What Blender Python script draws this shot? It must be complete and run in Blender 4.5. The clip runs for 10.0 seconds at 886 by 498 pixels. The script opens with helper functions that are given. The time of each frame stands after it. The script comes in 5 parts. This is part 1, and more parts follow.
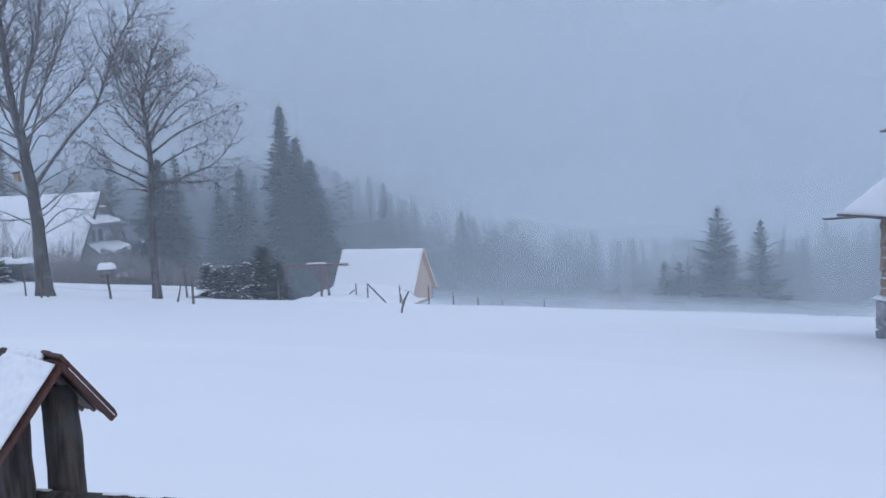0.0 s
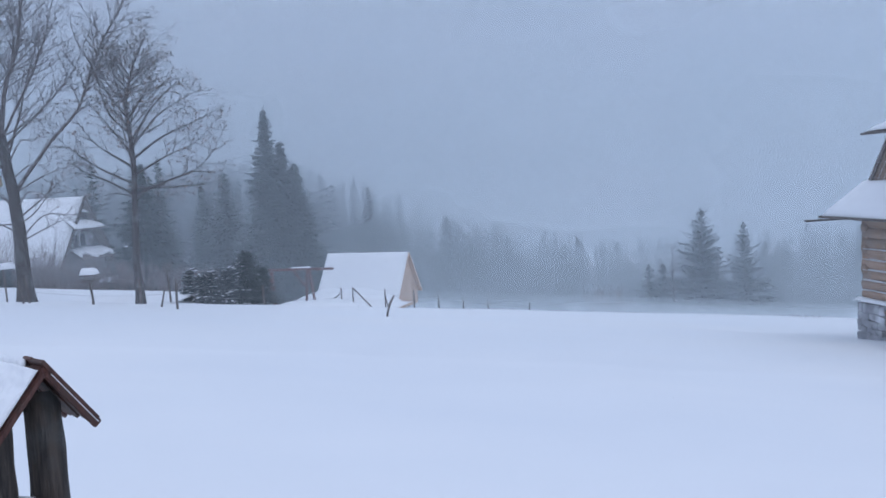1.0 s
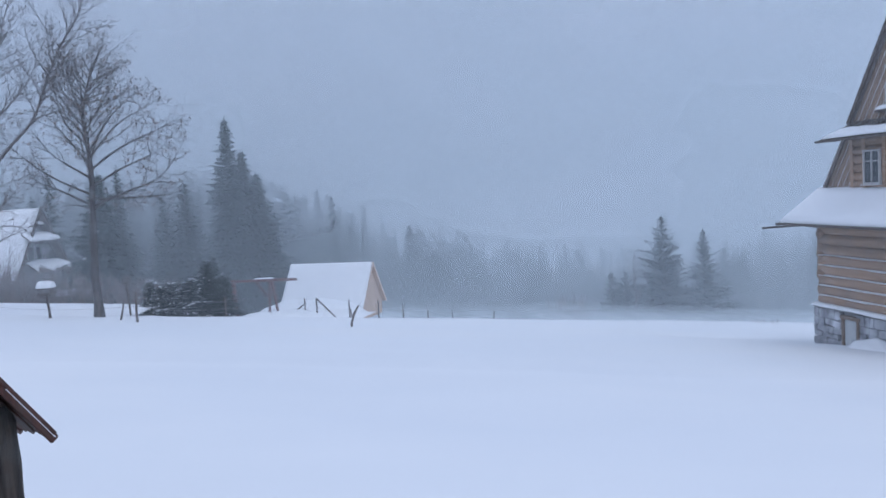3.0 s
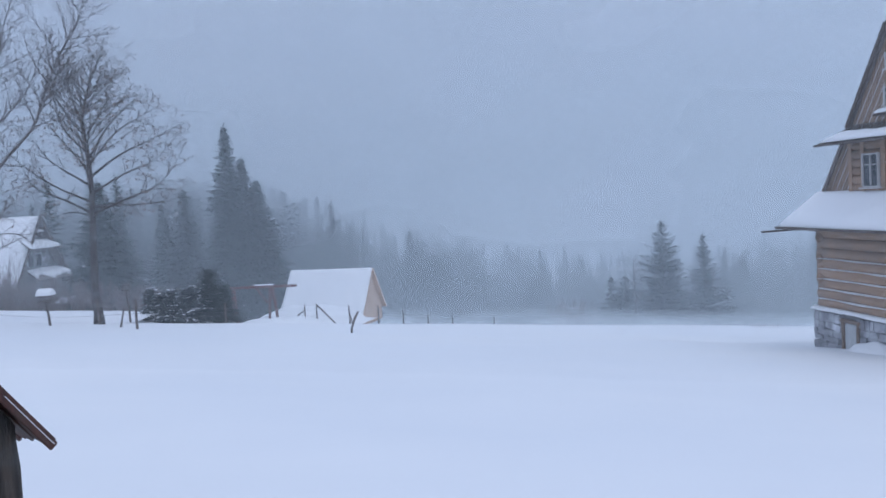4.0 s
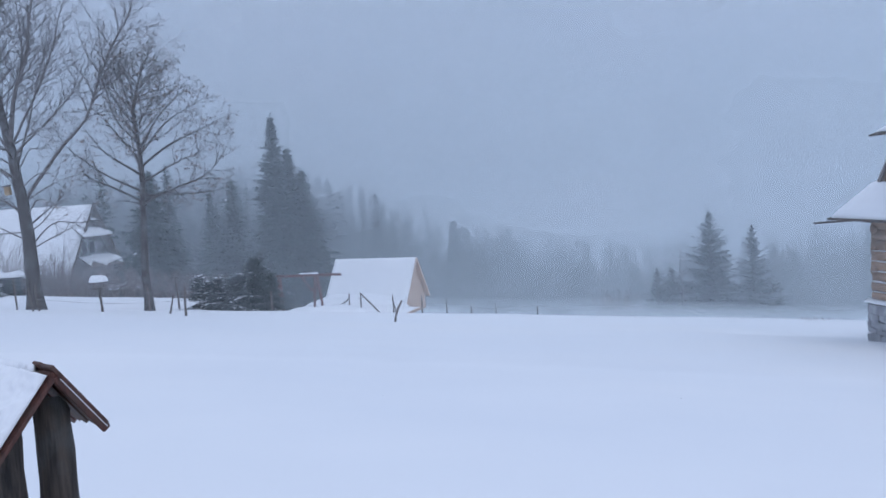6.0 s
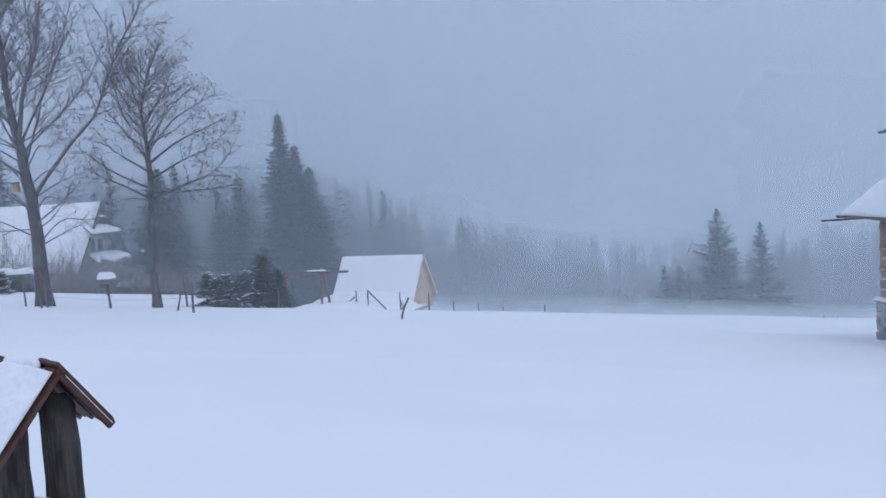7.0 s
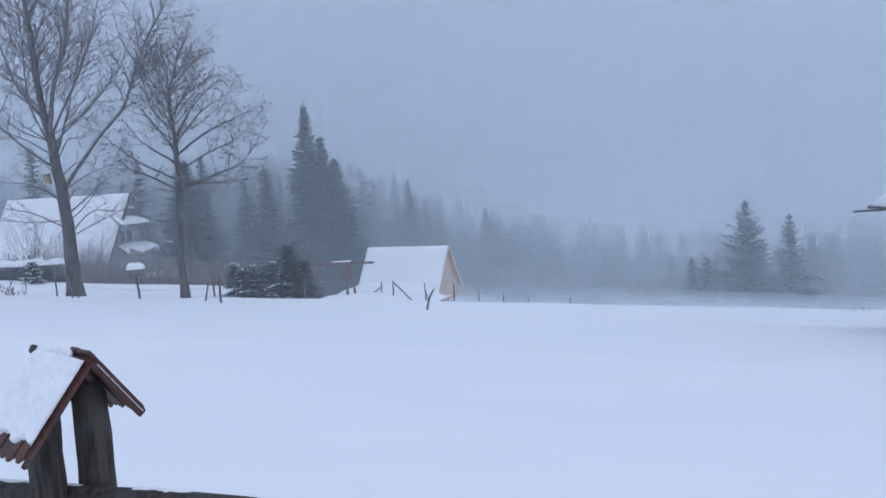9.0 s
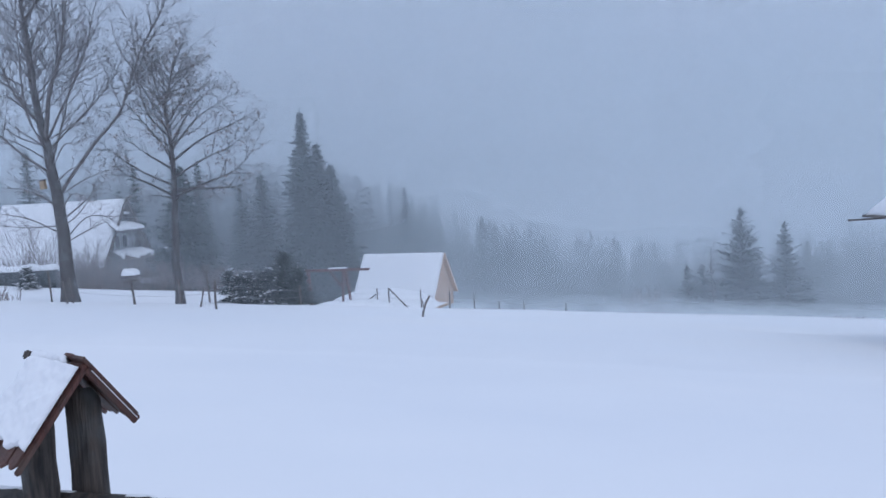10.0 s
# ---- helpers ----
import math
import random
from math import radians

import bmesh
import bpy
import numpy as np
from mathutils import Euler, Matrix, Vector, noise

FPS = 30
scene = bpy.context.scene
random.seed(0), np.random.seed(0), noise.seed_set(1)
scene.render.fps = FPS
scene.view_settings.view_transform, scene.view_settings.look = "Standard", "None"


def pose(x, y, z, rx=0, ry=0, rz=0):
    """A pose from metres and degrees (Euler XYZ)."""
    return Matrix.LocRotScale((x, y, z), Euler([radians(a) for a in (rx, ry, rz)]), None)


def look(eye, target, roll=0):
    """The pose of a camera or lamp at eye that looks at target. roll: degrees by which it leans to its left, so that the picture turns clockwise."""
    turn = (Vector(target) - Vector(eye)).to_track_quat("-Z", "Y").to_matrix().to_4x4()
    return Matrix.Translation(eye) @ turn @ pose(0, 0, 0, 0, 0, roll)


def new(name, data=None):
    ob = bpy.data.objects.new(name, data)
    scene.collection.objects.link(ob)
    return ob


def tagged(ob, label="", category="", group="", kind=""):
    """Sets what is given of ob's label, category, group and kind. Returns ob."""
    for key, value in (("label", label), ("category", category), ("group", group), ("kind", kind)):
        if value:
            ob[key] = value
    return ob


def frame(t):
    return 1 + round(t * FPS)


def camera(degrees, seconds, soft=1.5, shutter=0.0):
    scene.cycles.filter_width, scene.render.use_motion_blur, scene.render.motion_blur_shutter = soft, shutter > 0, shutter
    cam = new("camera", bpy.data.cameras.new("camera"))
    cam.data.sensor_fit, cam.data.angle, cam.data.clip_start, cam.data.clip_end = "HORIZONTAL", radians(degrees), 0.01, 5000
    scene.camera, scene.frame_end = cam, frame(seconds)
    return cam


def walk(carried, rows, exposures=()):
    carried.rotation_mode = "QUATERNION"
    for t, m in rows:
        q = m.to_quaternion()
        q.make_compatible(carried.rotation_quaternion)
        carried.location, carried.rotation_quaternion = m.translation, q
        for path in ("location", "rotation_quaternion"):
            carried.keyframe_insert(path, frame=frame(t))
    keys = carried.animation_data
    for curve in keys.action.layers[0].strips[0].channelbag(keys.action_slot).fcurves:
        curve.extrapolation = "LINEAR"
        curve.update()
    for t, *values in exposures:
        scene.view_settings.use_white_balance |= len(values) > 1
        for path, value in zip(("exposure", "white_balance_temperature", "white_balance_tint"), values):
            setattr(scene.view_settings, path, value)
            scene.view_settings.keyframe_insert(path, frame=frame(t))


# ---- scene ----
EYE = (0.0, 0.0, 6.0)
cam = camera(57.0, 10.0, soft=1.6)
TURNS = [
    (0, 0.10, -4.83, 2.78, -0.004, -0.000, 0.012), (0.5, -0.15, -4.73, 2.82, -0.007, -0.003, 0.012), (1, -0.96, -4.63, 2.96, -0.007, 0.001, 0.009),
    (1.5, -1.90, -4.48, 3.10, -0.010, 0.009, 0.005), (2, -2.76, -4.17, 3.17, -0.003, 0.005, 0.008), (2.2, -2.94, -4.13, 3.20, -0.003, 0.004, 0.007),
    (3.3, -3.75, -4.06, 3.29, -0.006, 0.001, 0.003), (3.5, -3.86, -3.99, 3.31, -0.006, 0.000, 0.003), (4, -3.54, -3.71, 3.54, 0.004, -0.007, 0.001),
    (4.2, -3.05, -3.68, 3.62, 0.004, -0.007, -0.001), (4.5, -1.90, -4.09, 3.75, 0.004, -0.008, -0.004), (4.6, -1.55, -4.54, 3.72, 0.001, -0.009, -0.004),
    (4.7, -1.31, -4.76, 3.69, -0.001, -0.009, -0.004), (4.8, -1.14, -4.82, 3.66, -0.003, -0.010, -0.005), (5, -1.04, -4.59, 3.59, -0.008, -0.011, -0.005),
    (5.5, -0.78, -4.26, 3.39, -0.010, -0.005, -0.004), (5.7, -0.66, -4.21, 3.40, -0.007, -0.005, -0.004), (6.8, -0.03, -4.38, 3.40, 0.010, -0.000, -0.004),
    (7, 0.06, -4.39, 3.40, 0.014, 0.000, -0.004), (7.5, 0.76, -4.37, 3.34, 0.010, 0.000, -0.004), (8, 1.33, -4.31, 3.30, 0.002, 0.002, -0.005),
    (8.5, 1.40, -4.69, 3.26, 0.001, -0.001, -0.005), (9, 1.81, -4.91, 3.50, 0.005, 0.005, -0.006), (9.5, 1.88, -4.66, 3.50, 0.009, 0.008, -0.006),
    (10, 1.54, -4.44, 3.26, 0.006, 0.003, -0.005)]
walk(cam, [(t, pose(EYE[0] + dx, EYE[1] + dy, EYE[2] + dz, 90 + pitch, roll, yaw)) for t, yaw, pitch, roll, dx, dy, dz in TURNS])

# ---- sky and sun: a thick overcast, brighter overhead ----
world = bpy.data.worlds.new("overcast_sky")
scene.world = world
world.use_nodes = True
wn, wl = world.node_tree.nodes, world.node_tree.links
wn.clear()
w_out = wn.new("ShaderNodeOutputWorld")
w_bg = wn.new("ShaderNodeBackground")
w_sky = wn.new("ShaderNodeTexSky")
w_sky.sky_type = "NISHITA"
w_sky.sun_disc = False
w_sky.sun_elevation, w_sky.sun_rotation = radians(67), radians(145)
w_skybg = wn.new("ShaderNodeBackground")
w_skybg.inputs["Strength"].default_value = 0.006
w_co = wn.new("ShaderNodeTexCoord")
w_sep = wn.new("ShaderNodeSeparateXYZ")
w_ramp = wn.new("ShaderNodeValToRGB")
w_ramp.color_ramp.elements[0].position = 0.0
w_ramp.color_ramp.elements[0].color = (0.30, 0.385, 0.545, 1)
w_ramp.color_ramp.elements[1].position = 1.0
w_ramp.color_ramp.elements[1].color = (0.605, 0.745, 1.03, 1)
w_mid = w_ramp.color_ramp.elements.new(0.24)
w_mid.color = (0.50, 0.555, 0.775, 1)
w_noise = wn.new("ShaderNodeTexNoise")
w_noise.inputs["Scale"].default_value = 2.2
w_noise.inputs["Detail"].default_value = 3
w_mad = wn.new("ShaderNodeMath")
w_mad.operation = "MULTIPLY_ADD"
w_mad.inputs[1].default_value = 0.09
w_add = wn.new("ShaderNodeAddShader")
wl.new(w_co.outputs["Generated"], w_sep.inputs[0])
wl.new(w_co.outputs["Generated"], w_noise.inputs["Vector"])
wl.new(w_noise.outputs["Fac"], w_mad.inputs[0])
wl.new(w_sep.outputs["Z"], w_mad.inputs[2])
wl.new(w_mad.outputs[0], w_ramp.inputs["Fac"])
wl.new(w_ramp.outputs["Color"], w_bg.inputs["Color"])
wl.new(w_sky.outputs["Color"], w_skybg.inputs["Color"])
wl.new(w_bg.outputs[0], w_add.inputs[0])
wl.new(w_skybg.outputs[0], w_add.inputs[1])
wl.new(w_add.outputs[0], w_out.inputs["Surface"])
sun = new("sun", bpy.data.lights.new("sun", "SUN"))
sun.data.energy, sun.data.angle, sun.data.color = 0.27, radians(30), (1.0, 0.97, 0.93)
sun.matrix_world = look((10, -14, 40), (0, 0, 0))


# ---- materials ----
def material(name, colour, rough=0.8, second=None, scale=6.0, detail=4.0, stretch=(1, 1, 1), bump=0.3, bump_scale=None,
             contrast=(0.35, 0.65), vary=0.0, stain=None, stain_scale=1.2, translucent=0.0):
    """Two colours mixed by noise at real size, a coarser stain, fine relief, and a shade that varies from piece to piece."""
    m = bpy.data.materials.new(name)
    m.use_nodes = True
    n, l = m.node_tree.nodes, m.node_tree.links
    b = n["Principled BSDF"]
    b.inputs["Roughness"].default_value = rough
    co = n.new("ShaderNodeTexCoord")
    mp = n.new("ShaderNodeMapping")
    mp.inputs["Scale"].default_value = stretch
    l.new(co.outputs["Object"], mp.inputs[0])
    tex = n.new("ShaderNodeTexNoise")
    tex.inputs["Scale"].default_value, tex.inputs["Detail"].default_value = scale, detail
    l.new(mp.outputs[0], tex.inputs["Vector"])
    ramp = n.new("ShaderNodeValToRGB")
    ramp.color_ramp.elements[0].position, ramp.color_ramp.elements[1].position = contrast
    ramp.color_ramp.elements[0].color = (*colour, 1)
    ramp.color_ramp.elements[1].color = (*(second or colour), 1)
    l.new(tex.outputs["Fac"], ramp.inputs["Fac"])
    last = ramp.outputs["Color"]
    if stain:
        st = n.new("ShaderNodeTexNoise")
        st.inputs["Scale"].default_value, st.inputs["Detail"].default_value = stain_scale, 5
        l.new(co.outputs["Object"], st.inputs["Vector"])
        sr = n.new("ShaderNodeValToRGB")
        sr.color_ramp.elements[0].position, sr.color_ramp.elements[1].position = 0.48, 0.7
        mix = n.new("ShaderNodeMixRGB")
        mix.inputs["Color2"].default_value = (*stain, 1)
        l.new(st.outputs["Fac"], sr.inputs["Fac"])
        l.new(sr.outputs["Color"], mix.inputs["Fac"])
        l.new(last, mix.inputs["Color1"])
        last = mix.outputs[0]
    if vary:
        info = n.new("ShaderNodeObjectInfo")
        rng = n.new("ShaderNodeMapRange")
        rng.inputs["To Min"].default_value, rng.inputs["To Max"].default_value = 1 - vary, 1 + vary
        hsv = n.new("ShaderNodeHueSaturation")
        l.new(info.outputs["Random"], rng.inputs["Value"])
        l.new(rng.outputs[0], hsv.inputs["Value"])
        l.new(last, hsv.inputs["Color"])
        last = hsv.outputs[0]
    l.new(last, b.inputs["Base Color"])
    if bump:
        bt = n.new("ShaderNodeTexNoise")
        bt.inputs["Scale"].default_value, bt.inputs["Detail"].default_value = bump_scale or scale * 3, 5
        l.new(mp.outputs[0], bt.inputs["Vector"])
        bp = n.new("ShaderNodeBump")
        bp.inputs["Strength"].default_value, bp.inputs["Distance"].default_value = bump, 0.02
        l.new(bt.outputs["Fac"], bp.inputs["Height"])
        l.new(bp.outputs[0], b.inputs["Normal"])
    if translucent:
        out = n["Material Output"]
        tr = n.new("ShaderNodeBsdfTranslucent")
        l.new(last, tr.inputs["Color"])
        ms = n.new("ShaderNodeMixShader")
        ms.inputs[0].default_value = translucent
        l.new(b.outputs[0], ms.inputs[1])
        l.new(tr.outputs[0], ms.inputs[2])
        l.new(ms.outputs[0], out.inputs["Surface"])
    return m


SNOW = material("snow", (0.82, 0.84, 0.86), 0.75, (0.88, 0.89, 0.9), 0.35, 6, bump=0.25, bump_scale=1.2)
SNOW_FIELD = material("wind_packed_snow", (0.81, 0.835, 0.865), 0.7, (0.86, 0.875, 0.89), 0.16, 8, (0.7, 1.3, 1), 0.35, 0.9)
LOG = material("brown_log_wood", (0.27, 0.165, 0.105), 0.7, (0.41, 0.265, 0.175), 5, 6, (1, 0.12, 3), 0.5, 30, vary=0.16,
               stain=(0.25, 0.18, 0.14), stain_scale=0.9)
PLANK = material("brown_plank_wood", (0.16, 0.105, 0.075), 0.75, (0.26, 0.18, 0.13), 7, 6, (4, 4, 0.4), 0.5, 30, vary=0.2)
FASCIA = material("dark_brown_board", (0.06, 0.044, 0.038), 0.7, (0.105, 0.078, 0.064), 6, 5, (1, 1, 1), 0.3, 25, vary=0.1)
SHINGLE = material("weathered_shingle", (0.10, 0.085, 0.08), 0.8, (0.19, 0.16, 0.145), 9, 5, (3, 3, 0.6), 0.5, 30, vary=0.15)
STONE = material("grey_field_stone", (0.19, 0.195, 0.215), 0.85, (0.33, 0.33, 0.35), 5, 6, bump=0.8, bump_scale=14, vary=0.14, stain=(0.62, 0.64, 0.68), stain_scale=1.3)
MORTAR = material("grey_mortar", (0.24, 0.245, 0.26), 0.9, (0.32, 0.32, 0.33), 8, 5, bump=0.5)
PANEL = material("pale_grey_paint", (0.38, 0.40, 0.41), 0.6, (0.48, 0.5, 0.5), 4, 5, bump=0.15)
WHITE = material("off_white_paint", (0.46, 0.45, 0.44), 0.5, (0.58, 0.57, 0.56), 6, 4, bump=0.1)
GLASS = material("dark_window_glass", (0.05, 0.06, 0.07), 0.06, (0.07, 0.08, 0.09), 1.5, 2, bump=0.0)
REDBOARD = material("red_brown_stained_board", (0.062, 0.024, 0.019), 0.6, (0.125, 0.047, 0.033), 9, 6, (6, 1, 1), 0.4, 40, vary=0.2,
                    stain=(0.10, 0.065, 0.05), stain_scale=5)
OLDPOST = material("weathered_post_wood", (0.02, 0.018, 0.017), 0.8, (0.088, 0.07, 0.057), 9, 8, (3.5, 3.5, 0.3), 0.9, 26, vary=0.12,
                   stain=(0.095, 0.098, 0.094), stain_scale=4)
FENCE = material("grey_brown_fence_wood", (0.10, 0.085, 0.08), 0.85, (0.18, 0.15, 0.135), 10, 5, (3, 3, 0.4), 0.5, 30, vary=0.15)
REDPAINT = material("faded_red_paint", (0.125, 0.055, 0.052), 0.6, (0.19, 0.09, 0.08), 5, 5, bump=0.2)
PALEWOOD = material("pale_new_boards", (0.56, 0.41, 0.31), 0.65, (0.67, 0.51, 0.40), 5, 6, (4, 4, 0.5), 0.3, 25, vary=0.12)
# the stain's pale patches lift the bark's colour in place of haze
BARK = material("dark_bark", (0.05, 0.045, 0.045), 0.9, (0.12, 0.108, 0.105), 5, 7, (4, 4, 0.8), 0.9, 16, stain=(0.15, 0.15, 0.155), stain_scale=2.6)
PALEBARK = material("pale_grey_bark", (0.085, 0.075, 0.075), 0.85, (0.22, 0.2, 0.195), 4, 6, (2, 2, 3), 0.5, 16)
TWIG = material("brown_twig", (0.10, 0.086, 0.09), 0.85, (0.18, 0.158, 0.155), 8, 3, bump=0)
DEADLEAF = material("dry_brown_leaf", (0.13, 0.08, 0.06), 0.8, (0.24, 0.15, 0.105), 3, 3, bump=0, translucent=0.25)
NEEDLE = material("spruce_needles", (0.038, 0.06, 0.058), 0.7, (0.085, 0.11, 0.105), 1.6, 4, bump=0, vary=0.2)
# frosty leaves, their colour also paled in place of the haze before them
FROST_HAZE = material("frosted_hazed_evergreen_leaves", (0.055, 0.074, 0.077), 0.75, (0.14, 0.16, 0.168), 2.2, 5, bump=0, vary=0.15)
# dark timber whose grey tone and pale patches put distance haze into the colour
HAZE_TIMBER = material("haze_greyed_weathered_timber", (0.11, 0.10, 0.10), 0.8, (0.2, 0.185, 0.185), 6, 6, (4, 4, 0.5), 0.4, 25, vary=0.1, stain=(0.38, 0.38, 0.4))
SHRUB = material("reddish_brown_stems", (0.19, 0.16, 0.16), 0.85, (0.31, 0.26, 0.25), 4, 4, bump=0)
WIRE = material("galvanised_wire", (0.22, 0.22, 0.22), 0.5, (0.30, 0.30, 0.30), 20, 2, bump=0)
YELLOW = material("ochre_boards", (0.36, 0.25, 0.14), 0.7, (0.44, 0.32, 0.2), 8, 4, bump=0.2)


def airborne(name, low, high, z0, z1, top, albedo):
    """Haze of blown snow for an added sheet: mostly clear, thicker near the ground (z0 to z1), gone at the height top.
    """
    m = bpy.data.materials.new(name)
    m.use_nodes = True
    n, l = m.node_tree.nodes, m.node_tree.links
    n.remove(n["Principled BSDF"])
    co = n.new("ShaderNodeTexCoord")
    sep = n.new("ShaderNodeSeparateXYZ")
    l.new(co.outputs["Object"], sep.inputs[0])
    fall = n.new("ShaderNodeMapRange")
    fall.interpolation_type = "SMOOTHSTEP"
    for key, v in (("From Min", z0), ("From Max", z1), ("To Min", low), ("To Max", high)):
        fall.inputs[key].default_value = v
    l.new(sep.outputs["Z"], fall.inputs["Value"])
    end = n.new("ShaderNodeMapRange")
    end.interpolation_type = "SMOOTHSTEP"
    for key, v in (("From Min", top * 0.05), ("From Max", top), ("To Min", 1.0), ("To Max", 0.0)):
        end.inputs[key].default_value = v
    l.new(sep.outputs["Z"], end.inputs["Value"])
    mp = n.new("ShaderNodeMapping")
    mp.inputs["Scale"].default_value = (0.03, 0.03, 0.05)
    l.new(co.outputs["Object"], mp.inputs[0])
    tex = n.new("ShaderNodeTexNoise")
    tex.inputs["Scale"].default_value, tex.inputs["Detail"].default_value = 1.0, 5
    l.new(mp.outputs[0], tex.inputs["Vector"])
    drift = n.new("ShaderNodeMapRange")
    for key, v in (("From Min", 0.3), ("From Max", 0.7), ("To Min", 0.8), ("To Max", 1.13)):
        drift.inputs[key].default_value = v
    l.new(tex.outputs["Fac"], drift.inputs["Value"])
    a = n.new("ShaderNodeMath")
    a.operation = "MULTIPLY"
    l.new(fall.outputs[0], a.inputs[0])
    l.new(end.outputs[0], a.inputs[1])
    b = n.new("ShaderNodeMath")
    b.operation, b.use_clamp = "MULTIPLY", True
    l.new(a.outputs[0], b.inputs[0])
    l.new(drift.outputs[0], b.inputs[1])
    d, t, s, clear, mix = (n.new(k) for k in ("ShaderNodeBsdfDiffuse", "ShaderNodeBsdfTranslucent", "ShaderNodeMixShader",
                                              "ShaderNodeBsdfTransparent", "ShaderNodeMixShader"))
    d.inputs["Color"].default_value = t.inputs["Color"].default_value = (*albedo, 1)
    s.inputs[0].default_value = 0.5
    l.new(d.outputs[0], s.inputs[1])
    l.new(t.outputs[0], s.inputs[2])
    l.new(b.outputs[0], mix.inputs[0])
    l.new(clear.outputs[0], mix.inputs[1])
    l.new(s.outputs[0], mix.inputs[2])
    l.new(mix.outputs[0], n["Material Output"].inputs["Surface"])
    return m


# ---- tools ----
def mesh_of(name, verts, faces, mat, smooth=False):
    me = bpy.data.meshes.new(name)
    me.from_pydata([tuple(v) for v in verts], [], faces)
    me.materials.append(mat)
    if smooth:
        me.polygons.foreach_set("use_smooth", [True] * len(me.polygons))
    me.update()
    return me


def part(name, bm, mat, parent, label="", smooth=False):
    """Links a bmesh, or a ready mesh, as one mesh object under a thing or a part."""
    if isinstance(bm, bmesh.types.BMesh):
        me = bpy.data.meshes.new(name)
        bmesh.ops.recalc_face_normals(bm, faces=bm.faces)
        bm.to_mesh(me)
        bm.free()
        me.materials.append(mat)
        if smooth:
            me.polygons.foreach_set("use_smooth", [True] * len(me.polygons))
    else:
        me = bm
    ob = new(name, me)
    ob.parent = parent
    return tagged(ob, label)


def thing(name, m, label, category, group="", kind=""):
    ob = new(name)
    ob.empty_display_size = 0.3
    ob.matrix_world = m
    return tagged(ob, label, category, group, kind)


def box(sx, sy, sz, m=None, bevel=0.0):
    """A box with its base centre at the origin of m."""
    bm = bmesh.new()
    bmesh.ops.create_cube(bm, size=1)
    bmesh.ops.transform(bm, verts=bm.verts, matrix=(m or Matrix()) @ Matrix.Translation((0, 0, sz / 2)) @ Matrix.Diagonal((sx, sy, sz, 1)))
    if bevel:
        bmesh.ops.bevel(bm, geom=bm.edges[:], offset=bevel, segments=2, affect="EDGES")
    return bm


def beam(a, b, w, h, up=(0, 0, 1), bevel=0.006):
    """A squared timber from a to b, w wide and h high."""
    a, b = Vector(a), Vector(b)
    z = (b - a).normalized()
    x = Vector(up).cross(z).normalized()
    y = z.cross(x)
    m = Matrix((x, y, z)).transposed().to_4x4()
    m.translation = a
    return box(w, h, (b - a).length, m, bevel)


def tube(verts, faces, pts, radii, sides):
    """Adds a tapered round limb along pts to the lists."""
    start = len(verts)
    for i, p in enumerate(pts):
        d = (pts[min(i + 1, len(pts) - 1)] - pts[max(i - 1, 0)]).normalized()
        x = d.orthogonal().normalized()
        y = d.cross(x)
        for k in range(sides):
            a = 2 * math.pi * k / sides
            verts.append(p + (x * math.cos(a) + y * math.sin(a)) * radii[i])
    for i in range(len(pts) - 1):
        for k in range(sides):
            q = start + i * sides
            faces.append((q + k, q + (k + 1) % sides, q + sides + (k + 1) % sides, q + sides + k))
    faces.append(tuple(range(start + sides - 1, start - 1, -1)))
    faces.append(tuple(range(len(verts) - sides, len(verts))))


def round_log(a, b, r0, r1, sides=12, rough=0.012, seed=0, rings=7):
    """A debarked log or post, slightly crooked and uneven."""
    rnd = random.Random(seed)
    a, b = Vector(a), Vector(b)
    verts, faces, pts, rad = [], [], [], []
    for i in range(rings):
        s = i / (rings - 1)
        pts.append(a.lerp(b, s) + Vector((rnd.uniform(-1, 1), rnd.uniform(-1, 1), rnd.uniform(-0.3, 0.3))) * rough * (0 < i < rings - 1))
        rad.append((r0 + (r1 - r0) * s) * rnd.uniform(0.95, 1.05))
    tube(verts, faces, pts, rad, sides)
    bm = bmesh.new()
    vs = [bm.verts.new(v + Vector((rnd.uniform(-1, 1), rnd.uniform(-1, 1), 0)) * rough * 0.35) for v in verts]
    for f in faces:
        bm.faces.new([vs[i] for i in f])
    return bm


